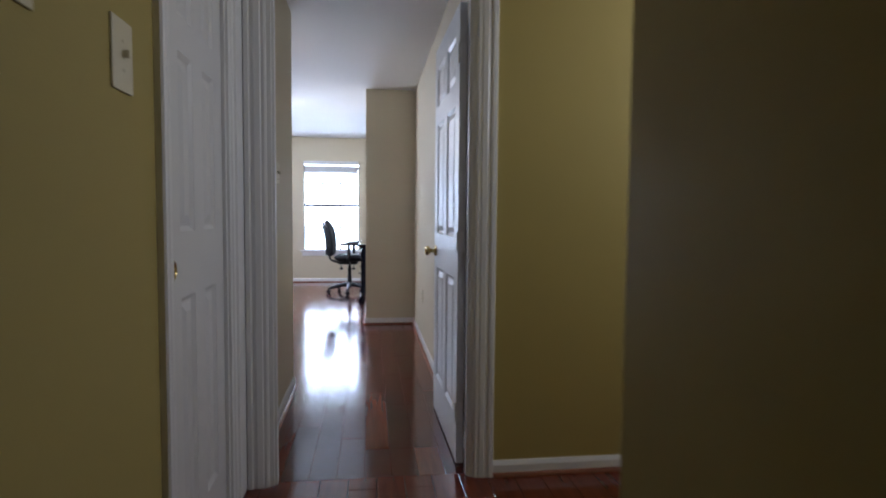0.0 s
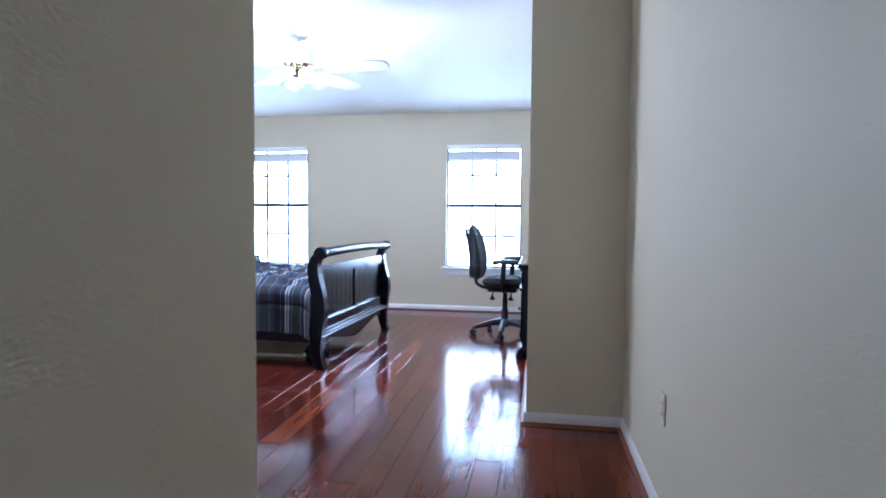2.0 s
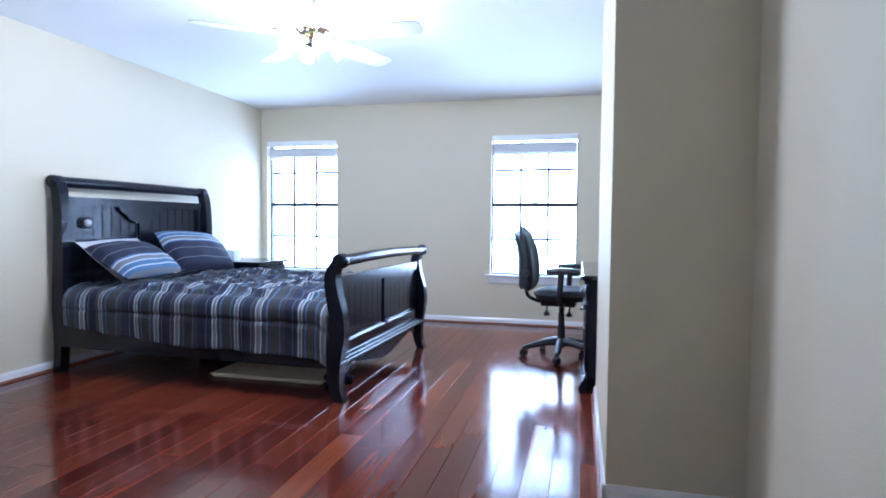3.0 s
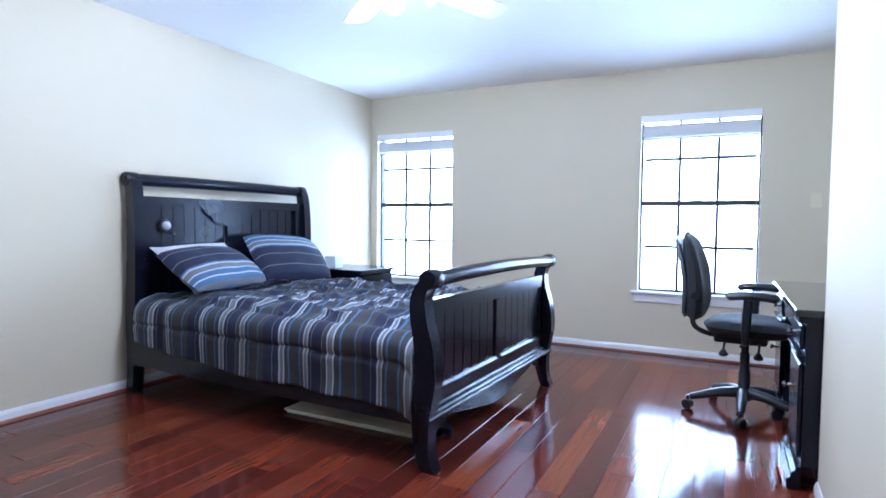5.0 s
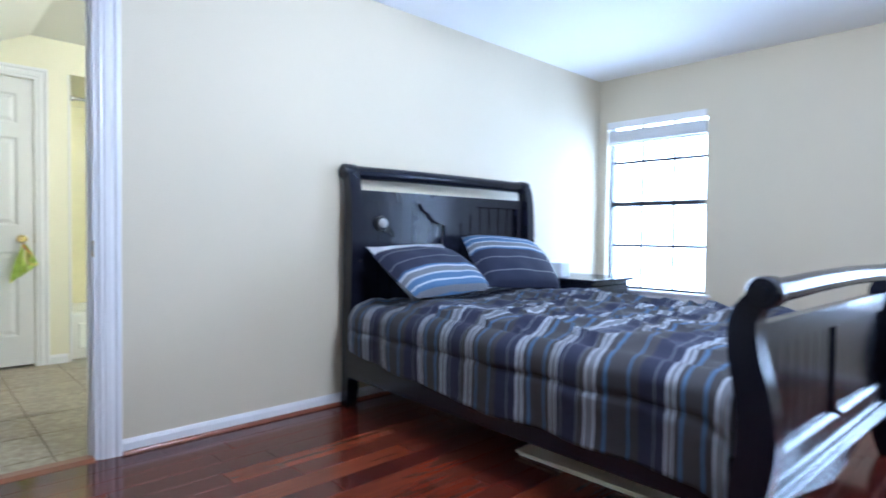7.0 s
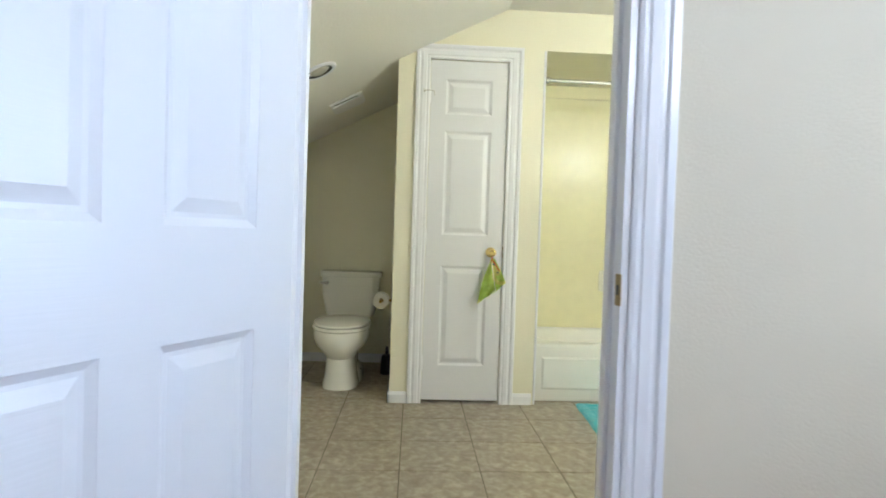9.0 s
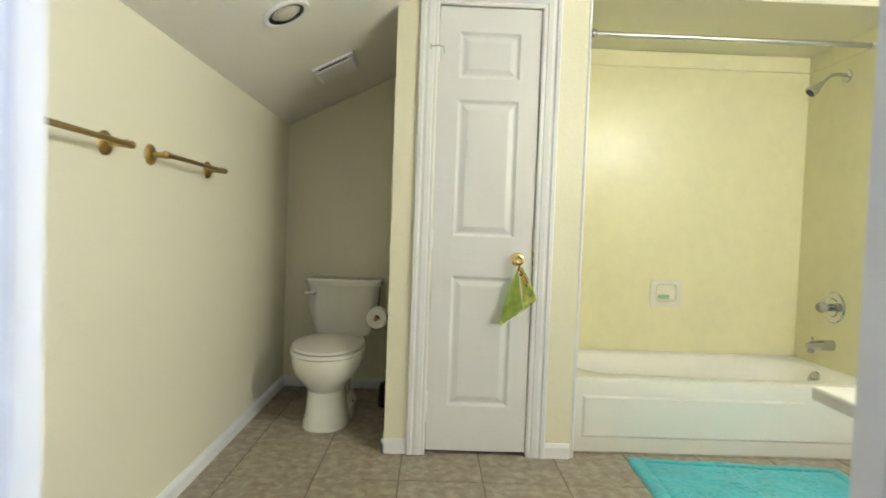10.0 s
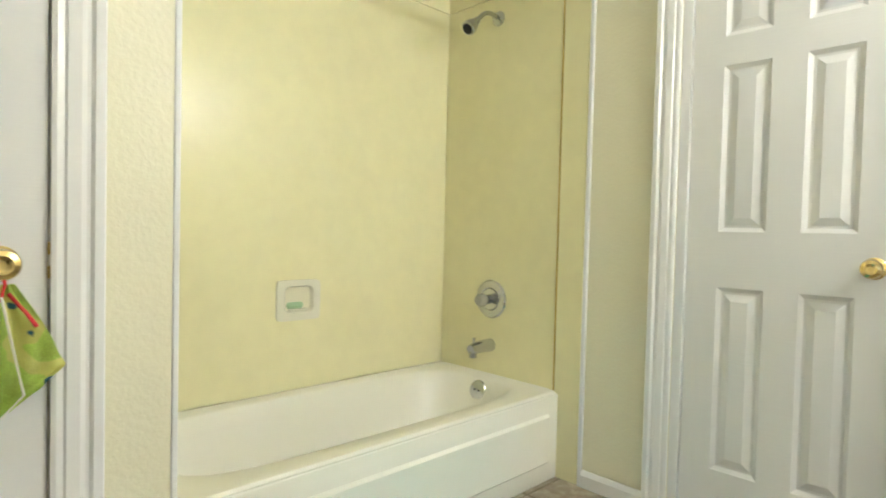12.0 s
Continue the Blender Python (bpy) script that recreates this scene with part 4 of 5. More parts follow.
def slipper(m):
    s = thing("slipper", "dark blue slipper lying under the footboard", "slipper", m, "slippers under the bed")
    blue = mat("blue_foam", (0.010, 0.014, 0.085), 0.6, var=0.2, scale=20)
    out = [(0.045 * math.cos(a) * (1 + 0.12 * math.sin(a)), 0.13 * math.sin(a)) for a in [2 * math.pi * k / 28 for k in range(28)]]
    part("sole", slab(out, 0.028, "z", 0.0), blue, s)
    bm = bmesh.new()
    g = []
    for i in range(9):
        a = math.pi * i / 8
        g.append([bm.verts.new((0.048 * math.cos(a), y, 0.026 + k * math.sin(a))) for y, k in ((0.0, 0.055), (0.03, 0.052), (0.06, 0.045), (0.09, 0.03))])
    for a, b in zip(g, g[1:]):
        for j in range(3):
            bm.faces.new((a[j], a[j + 1], b[j + 1], b[j]))
    bmesh.ops.solidify(bm, geom=bm.faces[:], thickness=0.006)
    part("strap", bm, mat("blue_strap", (0.012, 0.02, 0.12), 0.7, var=0.2, scale=30), s, "blue padded strap", True)
    return s


sl = slipper(pose(-1.78, 7.50, 0, 0, 0, 40))
copy_thing(sl, pose(-1.80, 7.66, 0, 0, 0, 65))

# ---- nightstand ----
ns = thing("nightstand", "espresso-stained wooden nightstand beside the bed", "nightstand", pose(-3.56, 9.33, 0))
part("top", rbox(-0.33, -0.30, 0.665, 0.29, 0.30, 0.69, 0.006, 2), ESPRESSO, ns)
part("body", boxes((-0.30, -0.26, 0.10, 0.25, 0.26, 0.664)), ESPRESSO, ns)
for z0, z1 in ((0.40, 0.64), (0.14, 0.38)):
    dr = part("drawer", rbox(0.251, -0.24, z0, 0.268, 0.24, z1, 0.004, 1), ESPRESSO, ns)
    part("handle", moved(lathe([(0.008, 0.0), (0.007, 0.012), (0.015, 0.018), (0.015, 0.026), (0.006, 0.03)], 16, "x"), Matrix.Translation((0.268, 0, (z0 + z1) / 2))), NICKEL, dr, "round metal knob", True)
for x in (-0.28, 0.21):
    for y in (-0.24, 0.20):
        part("leg", boxes((x, y, 0, x + 0.04, y + 0.04, 0.10)), ESPRESSO, ns)
solid("tissue_box", rbox(-3.74, 9.12, 0.690, -3.62, 9.24, 0.80, 0.006, 2), mat("pale_blue_card", (0.72, 0.76, 0.80), 0.7, var=0.1, scale=20), "pale tissue box on the nightstand", "tissue box")

# ---- dresser ----
dz = thing("dresser", "espresso-stained wooden dresser with metal knobs against the wall", "dresser", pose(-1.686, SY + 0.033, 0))
part("top", rbox(-0.80, -0.01, 0.988, 0.80, 0.357, 1.025, 0.017, 4), ESPRESSO, dz, smooth=True)
part("top_moulding", rbox(-0.792, 0.0, 0.966, 0.792, 0.346, 0.987, 0.009, 3), ESPRESSO, dz, smooth=True)
part("body", boxes((-0.785, 0, 0.08, 0.785, 0.332, 0.965)), ESPRESSO, dz)
part("base", boxes((-0.790, 0.0, 0.0, 0.790, 0.337, 0.08)), ESPRESSO, dz)
for r, (z0, z1) in enumerate(((0.67, 0.95), (0.39, 0.65), (0.11, 0.37))):
    for x0, x1 in ((-0.76, -0.01), (0.01, 0.76)):
        dr = part("drawer", rbox(x0, 0.333, z0, x1, 0.348, z1, 0.005, 1), ESPRESSO, dz)
        for fx in (0.15, 0.85):
            part("handle", moved(lathe([(0.009, 0.0), (0.008, 0.012), (0.017, 0.020), (0.017, 0.028), (0.007, 0.033)], 16, "y"), Matrix.Translation((x0 + (x1 - x0) * fx, 0.348, (z0 + z1) / 2))), NICKEL, dr, "round metal knob", True)

# ---- desk ----
dk = thing("desk", "dark espresso wooden pedestal desk in the alcove", "desk", pose(0.0, 7.72, 0))
X0, X1, Y1 = -0.125, 0.52, 1.44
part("desktop", rbox(X0 - 0.03, 0.0, 0.735, X1, Y1, 0.768, 0.008, 3), mat("polished_espresso_top", (0.010, 0.011, 0.016), 0.09, var=0.15, scale=6, coat=0.6), dk, "polished dark desktop")
part("top_moulding", boxes((X0 - 0.016, 0.01, 0.712, X1, Y1 - 0.01, 0.734)), ESPRESSO, dk)
for y0, y1 in ((0.02, 0.45), (0.99, 1.42)):
    ped = part("pedestal", boxes((X0 + 0.012, y0, 0.10, X1 - 0.02, y1, 0.711)), ESPRESSO, dk)
    part("plinth", slab([(X0 + 0.012, 0.0), (X0 - 0.04, 0.0), (X0 - 0.04, 0.045), (X0 - 0.025, 0.055), (X0 - 0.025, 0.075), (X0 - 0.008, 0.085), (X0 - 0.008, 0.098), (X0 + 0.012, 0.10)], y1 - y0 + 0.02, "y", y0 - 0.01), ESPRESSO, dk)
    part("drawer_ledge", slab([(X0 + 0.012, 0.575), (X0 - 0.020, 0.575), (X0 - 0.020, 0.565), (X0 - 0.008, 0.555), (X0 - 0.008, 0.545), (X0 + 0.012, 0.54)], y1 - y0, "y", y0), ESPRESSO, dk)
    dr = part("drawer", rbox(X0 - 0.006, y0 + 0.03, 0.590, X0 + 0.012, y1 - 0.03, 0.695, 0.005, 1), ESPRESSO, dk)
    part("handle", moved(lathe([(0.010, 0.0), (0.008, -0.012), (0.017, -0.020), (0.017, -0.028), (0.007, -0.033)], 16, "x"), Matrix.Translation((X0 - 0.006, (y0 + y1) / 2, 0.642))), NICKEL, dr, "round metal knob", True)
    door = part("cabinet_door", rbox(X0 - 0.006, y0 + 0.03, 0.13, X0 + 0.012, y1 - 0.03, 0.53, 0.005, 1), ESPRESSO, dk)
    part("handle", moved(lathe([(0.010, 0.0), (0.008, -0.012), (0.017, -0.020), (0.017, -0.028), (0.007, -0.033)], 16, "x"), Matrix.Translation((X0 - 0.006, y1 - 0.07, 0.36))), NICKEL, door, "round metal knob", True)
part("centre_drawer", rbox(X0 + 0.004, 0.46, 0.62, X0 + 0.020, 0.98, 0.705, 0.004, 1), ESPRESSO, dk)
part("back_panel", boxes((X1 - 0.03, 0.45, 0.20, X1 - 0.015, 0.99, 0.711)), ESPRESSO, dk)
solid("laptop", rbox(0.12, 8.72, 0.769, 0.46, 9.05, 0.790, 0.005, 2), mat("grey_plastic", (0.10, 0.10, 0.11), 0.4, var=0.05), "closed dark grey laptop on the desk", "laptop")

# ---- office chair ----
ch = thing("office_chair", "black office swivel chair with armrests at the desk", "chair", pose(-0.31, 8.75, 0, 0, 0, -6))
for k in range(5):
    a = math.radians(72 * k + 200)
    ca, sa = math.cos(a), math.sin(a)
    part("base_leg", merge(tube([(0.03 * ca, 0.03 * sa, 0.125), (0.12 * ca, 0.12 * sa, 0.118), (0.22 * ca, 0.22 * sa, 0.095), (0.30 * ca, 0.30 * sa, 0.075)], [0.034, 0.030, 0.025, 0.020], 12)), BLACKPLASTIC, ch, smooth=True)
    cs = part("caster", moved(merge(lathe([(0.026, -0.024), (0.030, -0.020), (0.030, -0.006), (0.024, -0.004), (0.024, 0.004), (0.030, 0.006), (0.030, 0.020), (0.026, 0.024)], 20, "x"), tube([(0, 0, 0.0), (0, 0, 0.055)], 0.010, 10)), Matrix.Translation((0.31 * ca, 0.31 * sa, 0.030)) @ Euler((0, 0, a + 0.9)).to_matrix().to_4x4()), BLACKPLASTIC, ch, smooth=True)
part("gas_lift", lathe([(0.042, 0.08), (0.045, 0.13), (0.034, 0.15), (0.032, 0.25), (0.026, 0.26), (0.026, 0.36), (0.02, 0.365), (0.02, 0.44)], 20), BLACKPLASTIC, ch, smooth=True)
part("mechanism", rbox(-0.16, -0.10, 0.425, 0.12, 0.10, 0.475, 0.012, 2), BLACKPLASTIC, ch)
for x, y in ((-0.10, -0.14), (0.08, -0.15), (-0.02, 0.15)):
    part("adjuster_knob", merge(tube([(x, y * 0.6, 0.44), (x, y, 0.40)], 0.007, 8), moved(lathe([(0.012, -0.03), (0.024, -0.024), (0.026, -0.012), (0.016, 0.0), (0.010, 0.012)], 16), Matrix.Translation((x, y, 0.385)))), BLACKPLASTIC, ch, smooth=True)


def disc_map(u, v):
    """Square to a rounded square."""
    return u * math.sqrt(1 - 0.32 * v * v), v * math.sqrt(1 - 0.32 * u * u)


def seat_shape(u, v, s):
    a, b = disc_map(u, v)
    e = (max(0, 1 - u ** 4) * max(0, 1 - v ** 4)) ** 0.4
    z = 0.53 + s * 0.060 * e - 0.02 * (1 - b * b) * (s > 0) - 0.05 * max(0, a - 0.6) ** 2
    return (0.02 + 0.245 * a, 0.25 * b, z)


def back_shape(u, v, s):
    a, b = disc_map(u, v)
    e = (max(0, 1 - u ** 4) * max(0, 1 - v ** 4)) ** 0.4
    wide = 0.215 - 0.035 * (b > 0) * b * b
    z = 0.805 + 0.275 * b
    x = -0.262 - 0.030 * b - 0.035 * (1 - a * a) + 0.012 * math.cos(2.6 * b) + s * (0.050 - 0.018 * b) * e
    return (x, wide * a, z)


part("seat", cushion(18, 18, seat_shape), BLACKFABRIC, ch, "black fabric seat cushion", True)
back = part("backrest", cushion(18, 24, back_shape), BLACKFABRIC, ch, "black fabric backrest", True)
part("back_shell", cushion(14, 20, lambda u, v, s: (back_shape(u, v, 0)[0] - 0.058 + 0.014 * s, back_shape(u, v, 0)[1] * 0.86, back_shape(u, v, 0)[2] * 0.93 + 0.05)), BLACKPLASTIC, back, "hard black plastic shell", True)
part("adjuster_knob", moved(lathe([(0.020, 0.0), (0.026, -0.010), (0.022, -0.020)], 18, "y"), Matrix.Translation((-0.255, -0.195, 0.70))), BLACKPLASTIC, ch, smooth=True)
part("back_bracket", tube(spline([(-0.08, 0, 0.452), (-0.19, 0, 0.455), (-0.27, 0, 0.485), (-0.295, 0, 0.54), (-0.295, 0, 0.66)], 4), 0.016, 10), BLACKPLASTIC, ch, smooth=True)
for s in (-1, 1):
    part("arm_post", merge(tube(spline([(0.02, s * 0.12, 0.455), (0.02, s * 0.24, 0.46), (0.02, s * 0.275, 0.50), (0.025, s * 0.28, 0.60), (0.03, s * 0.28, 0.71)], 4), [0.018] * 9 + [0.024] * 8, 12)), BLACKPLASTIC, ch, smooth=True)
    part("armrest", cushion(14, 8, lambda u, v, q, s=s: (0.05 + 0.135 * disc_map(u, v)[0], s * 0.285 + 0.045 * disc_map(u, v)[1], 0.735 + q * 0.022 - 0.012 * u * u)), BLACKPLASTIC, ch, "moulded black armrest pad", True)

# ---- ceiling fan ----
fan = thing("ceiling_fan", "white five-blade ceiling fan with brass light kit, lit", "ceiling fan", pose(-1.72, 7.09, CEILZ + 0.015))
part("canopy", lathe([(0.076, -0.0155), (0.075, -0.025), (0.073, -0.035), (0.060, -0.055), (0.030, -0.062), (0.012, -0.064)], 28), FANWHITE, fan, smooth=True)
part("downrod", lathe([(0.012, -0.062), (0.012, -0.12), (0.022, -0.125), (0.022, -0.14)], 16), FANBRASS, fan, smooth=True)
part("motor", lathe([(0.05, -0.135), (0.095, -0.145), (0.105, -0.165), (0.105, -0.20)], 32), FANWHITE, fan, "cream motor housing", smooth=True)
part("motor_band", lathe([(0.108, -0.20), (0.112, -0.21), (0.112, -0.245), (0.09, -0.262), (0.06, -0.27)], 32), FANBRASS, fan, "pierced brass motor band", smooth=True)
for k in range(5):
    a = radians(72 * k - 2)
    m = Euler((0, 0, a)).to_matrix().to_4x4()
    part("blade_iron", moved(merge(slab([(0.09, -0.02), (0.16, -0.015), (0.20, -0.05), (0.235, -0.05), (0.235, 0.05), (0.20, 0.05), (0.16, 0.015), (0.09, 0.02)], 0.006, "z", -0.262)), m), FANBRASS, fan)
    out = spline([(0.20, -0.055), (0.35, -0.066), (0.52, -0.072), (0.63, -0.068), (0.665, -0.045), (0.672, 0.0), (0.665, 0.045), (0.63, 0.068), (0.52, 0.072), (0.35, 0.066), (0.20, 0.055)], 4)
    part("blade", moved(slab(out, 0.008, "z", -0.004), m @ Matrix.Translation((0, 0, -0.268)) @ Euler((radians(-11), 0, 0)).to_matrix().to_4x4()), FANWHITE, fan)
part("light_hub", lathe([(0.03, -0.262), (0.034, -0.27), (0.05, -0.28), (0.060, -0.30), (0.052, -0.32), (0.03, -0.33), (0.012, -0.335), (0.010, -0.345), (0.004, -0.35)], 28), FANBRASS, fan, smooth=True)
BULBGLOW = glow("lit_bulb", (1.0, 0.96, 0.90), 60)
for k in range(4):
    a = radians(90 * k + 40)
    ca, sa = math.cos(a), math.sin(a)
    part("light_arm", tube(spline([(0.05 * ca, 0.05 * sa, -0.295), (0.08 * ca, 0.08 * sa, -0.29), (0.10 * ca, 0.10 * sa, -0.298), (0.108 * ca, 0.108 * sa, -0.31)], 4), 0.008, 10), FANBRASS, fan, smooth=True)
    tilt = Matrix.Translation((0.106 * ca, 0.106 * sa, -0.305)) @ Matrix.Rotation(radians(52), 4, Vector((sa, -ca, 0))) @ Matrix.Scale(0.82, 4)
    sh = bmesh.new()
    prof = [(0.020, 0.0), (0.026, -0.012), (0.044, -0.035), (0.050, -0.06), (0.048, -0.085), (0.058, -0.105)]
    rings = []
    for r, h in prof:
        rings.append([sh.verts.new((r * math.cos(t), r * math.sin(t), h)) for t in [2 * math.pi * q / 24 for q in range(24)]])
    for r0, r1 in zip(rings, rings[1:]):
        for q in range(24):
            sh.faces.new((r0[q], r0[(q + 1) % 24], r1[(q + 1) % 24], r1[q]))
    bmesh.ops.solidify(sh, geom=sh.faces[:], thickness=0.003)
    s = part("shade", moved(sh, tilt), FROSTED, fan, "frosted glass tulip shade", True)
    s.visible_shadow = False
    b = part("bulb", moved(lathe([(0.012, -0.005), (0.014, -0.02), (0.026, -0.045), (0.028, -0.062), (0.020, -0.080), (0.006, -0.088)], 16), tilt), BULBGLOW, fan, "glowing bulb", True)
    b.visible_shadow = False
    lamp("fan_bulb_light", "POINT", Matrix.Translation((-1.72, 7.09, CEILZ + 0.015)) @ tilt @ Matrix.Translation((0, 0, -0.055)), BULB, (1.0, 0.97, 0.93), 0.028)
part("pull_chain", tube([(0.02, 0.01, -0.34), (0.022, 0.012, -0.40)], 0.0015, 6), FANBRASS, fan)


# ---- switches and outlets ----
def plate(name, m, label, kind, w=0.072, h=0.116):
    """A wall plate; local x across, y out of the wall towards -y, z up."""
    p = thing(name, label, name.replace("_", " "), m)
    bm = rbox(-w / 2, -0.006, -h / 2, w / 2, 0.0, h / 2, 0.003, 2)
    part("cover_plate", bm, PLATE, p)
    xs = (-0.023, 0.023) if w > 0.1 else (0,)
    for x in xs:
        if kind == "toggle":
            part("toggle", rbox(x - 0.0045, -0.020, -0.004, x + 0.0045, -0.006, 0.012, 0.002, 1), PLATE, p)
            for z in (-0.030, 0.030):
                part("screw", moved(lathe([(0.003, 0), (0.003, -0.0075), (0.001, -0.008)], 10, "y"), Matrix.Translation((x, 0, z))), PLATE, p)
        else:
            for z in (-0.020, 0.020):
                part("socket", moved(lathe([(0.017, 0), (0.017, -0.0075), (0.015, -0.008)], 20, "y"), Matrix.Translation((x, 0, z))), PLATE, p)
                part("slot", boxes((x - 0.007, -0.0086, z - 0.004, x - 0.005, -0.004, z + 0.005), (x + 0.005, -0.0086, z - 0.004, x + 0.007, -0.004, z + 0.005)), BLACKPLASTIC, p)
    return p


plate("light_switch", pose(HXL, 1.605, 1.475, 0, 0, 90), "ivory toggle light switch on the olive hall wall", "toggle", 0.10, 0.15)
plate("light_switch", pose(HXL, 1.235, 1.53, 0, 0, 90), "ivory toggle light switch on the olive hall wall, higher one", "toggle", 0.10, 0.15)
plate("light_switch", pose(CX0, 3.522, 1.37, 0, 0, 90), "ivory double toggle switch on the beige passage wall", "toggle", 0.118, 0.118)
plate("light_switch", pose(0.167, YF, 1.317), "ivory blank switch plate beside the window", "toggle", 0.075, 0.116)
plate("wall_outlet", pose(CX1, 5.335, 0.425, 0, 0, -90), "ivory wall outlet low on the passage wall", "socket")
plate("wall_outlet", pose(1.51, HY0, 0.45), "white wall outlet low on the olive hall wall", "socket")

# strike plates on the jambs
for m in (pose(DX0 + 0.0195, HY1 - 0.030, 0.967, 0, 0, 90), pose(XL - 0.012, BY1 - 0.018, 0.935)):
    st = thing("strike_plate", "small brass strike plate on the white door jamb", "strike plate", m)
    part("plate", rbox(-0.016, -0.002, -0.035, 0.016, 0.0005, 0.035, 0.0008, 1), AGEDBRASS, st)
    part("latch_hole", boxes((-0.007, -0.0026, -0.011, 0.007, -0.0021, 0.011)), BLACKPLASTIC, st)

st = thing("strike_plate", "dark brass latch plate on the linen closet jamb", "strike plate", pose(CF + 0.0005, CDY1 - 0.001, 0.95, 0, 0, 90))
part("plate", rbox(-0.004, -0.003, -0.034, 0.004, 0.0, 0.034, 0.0008, 1), AGEDBRASS, st)
part("latch_bolt", rbox(-0.005, -0.006, -0.010, 0.005, -0.003, 0.010, 0.001, 1), STEEL, st)

# ---- bathroom fixtures ----
def loft(loops, caps=True):
    """Skin through rings of equal length."""
    bm = bmesh.new()
    rings = [[bm.verts.new(p) for p in loop] for loop in loops]
    k = len(rings[0])
    for a, b in zip(rings, rings[1:]):
        for i in range(k):
            bm.faces.new((a[i], a[(i + 1) % k], b[(i + 1) % k], b[i]))
    if caps:
        bm.faces.new(rings[0][::-1])
        bm.faces.new(rings[-1])
    return bm


def super_loop(cx, cy, rx, ry, z, p=2.0, n=56, egg=0.0):
    out = []
    for i in range(n):
        a = 2 * math.pi * i / n
        c, s = math.cos(a), math.sin(a)
        r = (abs(c) ** p + abs(s) ** p) ** (-1 / p)
        out.append((cx + rx * r * c, cy + ry * r * s * (1 - egg * c), z))
    return out


tub = thing("bathtub", "white enamelled alcove bathtub with panelled apron", "bathtub", pose(0, 0, 0))
mx, my = (TX0 + TX1) / 2, (CY1 + TYR) / 2
hx, hy = (TX0 - TX1) / 2 - 0.004, (TYR - CY1) / 2 - 0.004
RIM = 0.368
loops = [super_loop(mx, my, hx - 0.012, hy, RIM - 0.05, 40, 72), super_loop(mx, my, hx - 0.004, hy, RIM - 0.008, 40, 72), super_loop(mx, my, hx - 0.010, hy - 0.006, RIM, 40, 72),
         super_loop(mx - 0.01, my, hx - 0.075, hy - 0.085, RIM, 5, 72), super_loop(mx - 0.01, my, hx - 0.085, hy - 0.095, RIM - 0.008, 4.5, 72), super_loop(mx - 0.01, my, hx - 0.10, hy - 0.12, RIM - 0.06, 4, 72),
         super_loop(mx - 0.01, my, hx - 0.12, hy - 0.17, 0.16, 3.6, 72), super_loop(mx - 0.01, my, hx - 0.15, hy - 0.24, 0.10, 3.2, 72), super_loop(mx - 0.01, my, hx - 0.25, hy - 0.45, 0.085, 3, 72)]
b = loft(loops, False)
b.faces.new(list(b.verts)[-72:])
part("basin", b, ACRYLIC, tub, smooth=True)
part("apron", rbox(TX0 - 0.04, CY1 + 0.004, 0.0, TX0 - 0.006, TYR - 0.004, RIM - 0.012, 0.008, 3), ACRYLIC, tub, smooth=True)
v0 = [(TX0 - 0.007, y, z) for y, z in ((CY1 + 0.07, 0.075), (TYR - 0.07, 0.075), (TYR - 0.07, 0.285), (CY1 + 0.07, 0.285))]
v1 = [(TX0 + 0.004, y, z) for y, z in ((CY1 + 0.082, 0.087), (TYR - 0.082, 0.087), (TYR - 0.082, 0.273), (CY1 + 0.082, 0.273))]
part("apron_panel", loft([v0, v1]), ACRYLIC, tub)
ov = part("overflow_plate", moved(lathe([(0.045, 0.0), (0.046, -0.006), (0.042, -0.012), (0.02, -0.015), (0.004, -0.015)], 28, "y"), Matrix.Translation((mx, TYR - 0.113, 0.312)) @ Euler((radians(-14), 0, 0)).to_matrix().to_4x4()), CHROME, tub, "round chrome overflow plate", True)
for x in (-0.012, 0.012):
    part("screw", moved(lathe([(0.005, 0.0), (0.005, -0.016), (0.002, -0.0165)], 10, "y"), Matrix.Translation((mx + x, TYR - 0.113, 0.312)) @ Euler((radians(-14), 0, 0)).to_matrix().to_4x4()), BLACKPLASTIC, ov)

# surround panels
SZ = 2.107
sur = thing("tub_surround", "glossy yellowed plastic tub surround with soap niche", "tub surround", pose(0, 0, 0))
NY0, NY1, NZ0, NZ1 = 7.022, 7.158, 0.666, 0.796
def rect_loop(x, y0, z0, y1, z1):
    return [(x, y0, z0), (x, y1, z0), (x, y1, z1), (x, y0, z1)]


outer, inner = (CY1 + 0.007, RIM, TYR - 0.007, SZ), (NY0, NZ0, NY1, NZ1)
part("back_panel", loft([rect_loop(TX1 - 0.004, *inner), rect_loop(TX1 - 0.004, *outer), rect_loop(TX1 + 0.003, *outer), rect_loop(TX1 + 0.003, *inner), rect_loop(TX1 - 0.004, *inner)], False), SURROUND, sur)
part("upper_band", boxes((TX1 - 0.004, CY1 + 0.007, SZ + 0.003, TX1 + 0.006, TYR - 0.007, TZ + 0.004)), SURROUND, sur)
part("end_panel", boxes((TX1 + 0.003, TYR - 0.006, RIM - 0.004, TX0 - 0.03, TYR + 0.003, SZ)), SURROUND, sur)
part("end_band", boxes((TX1 + 0.006, TYR - 0.009, SZ + 0.003, TX0 - 0.03, TYR + 0.003, TZ + 0.004)), SURROUND, sur)
part("end_panel", boxes((TX1 + 0.003, CY1 - 0.0, RIM - 0.004, TX0 - 0.03, CY1 + 0.006, SZ)), SURROUND, sur)
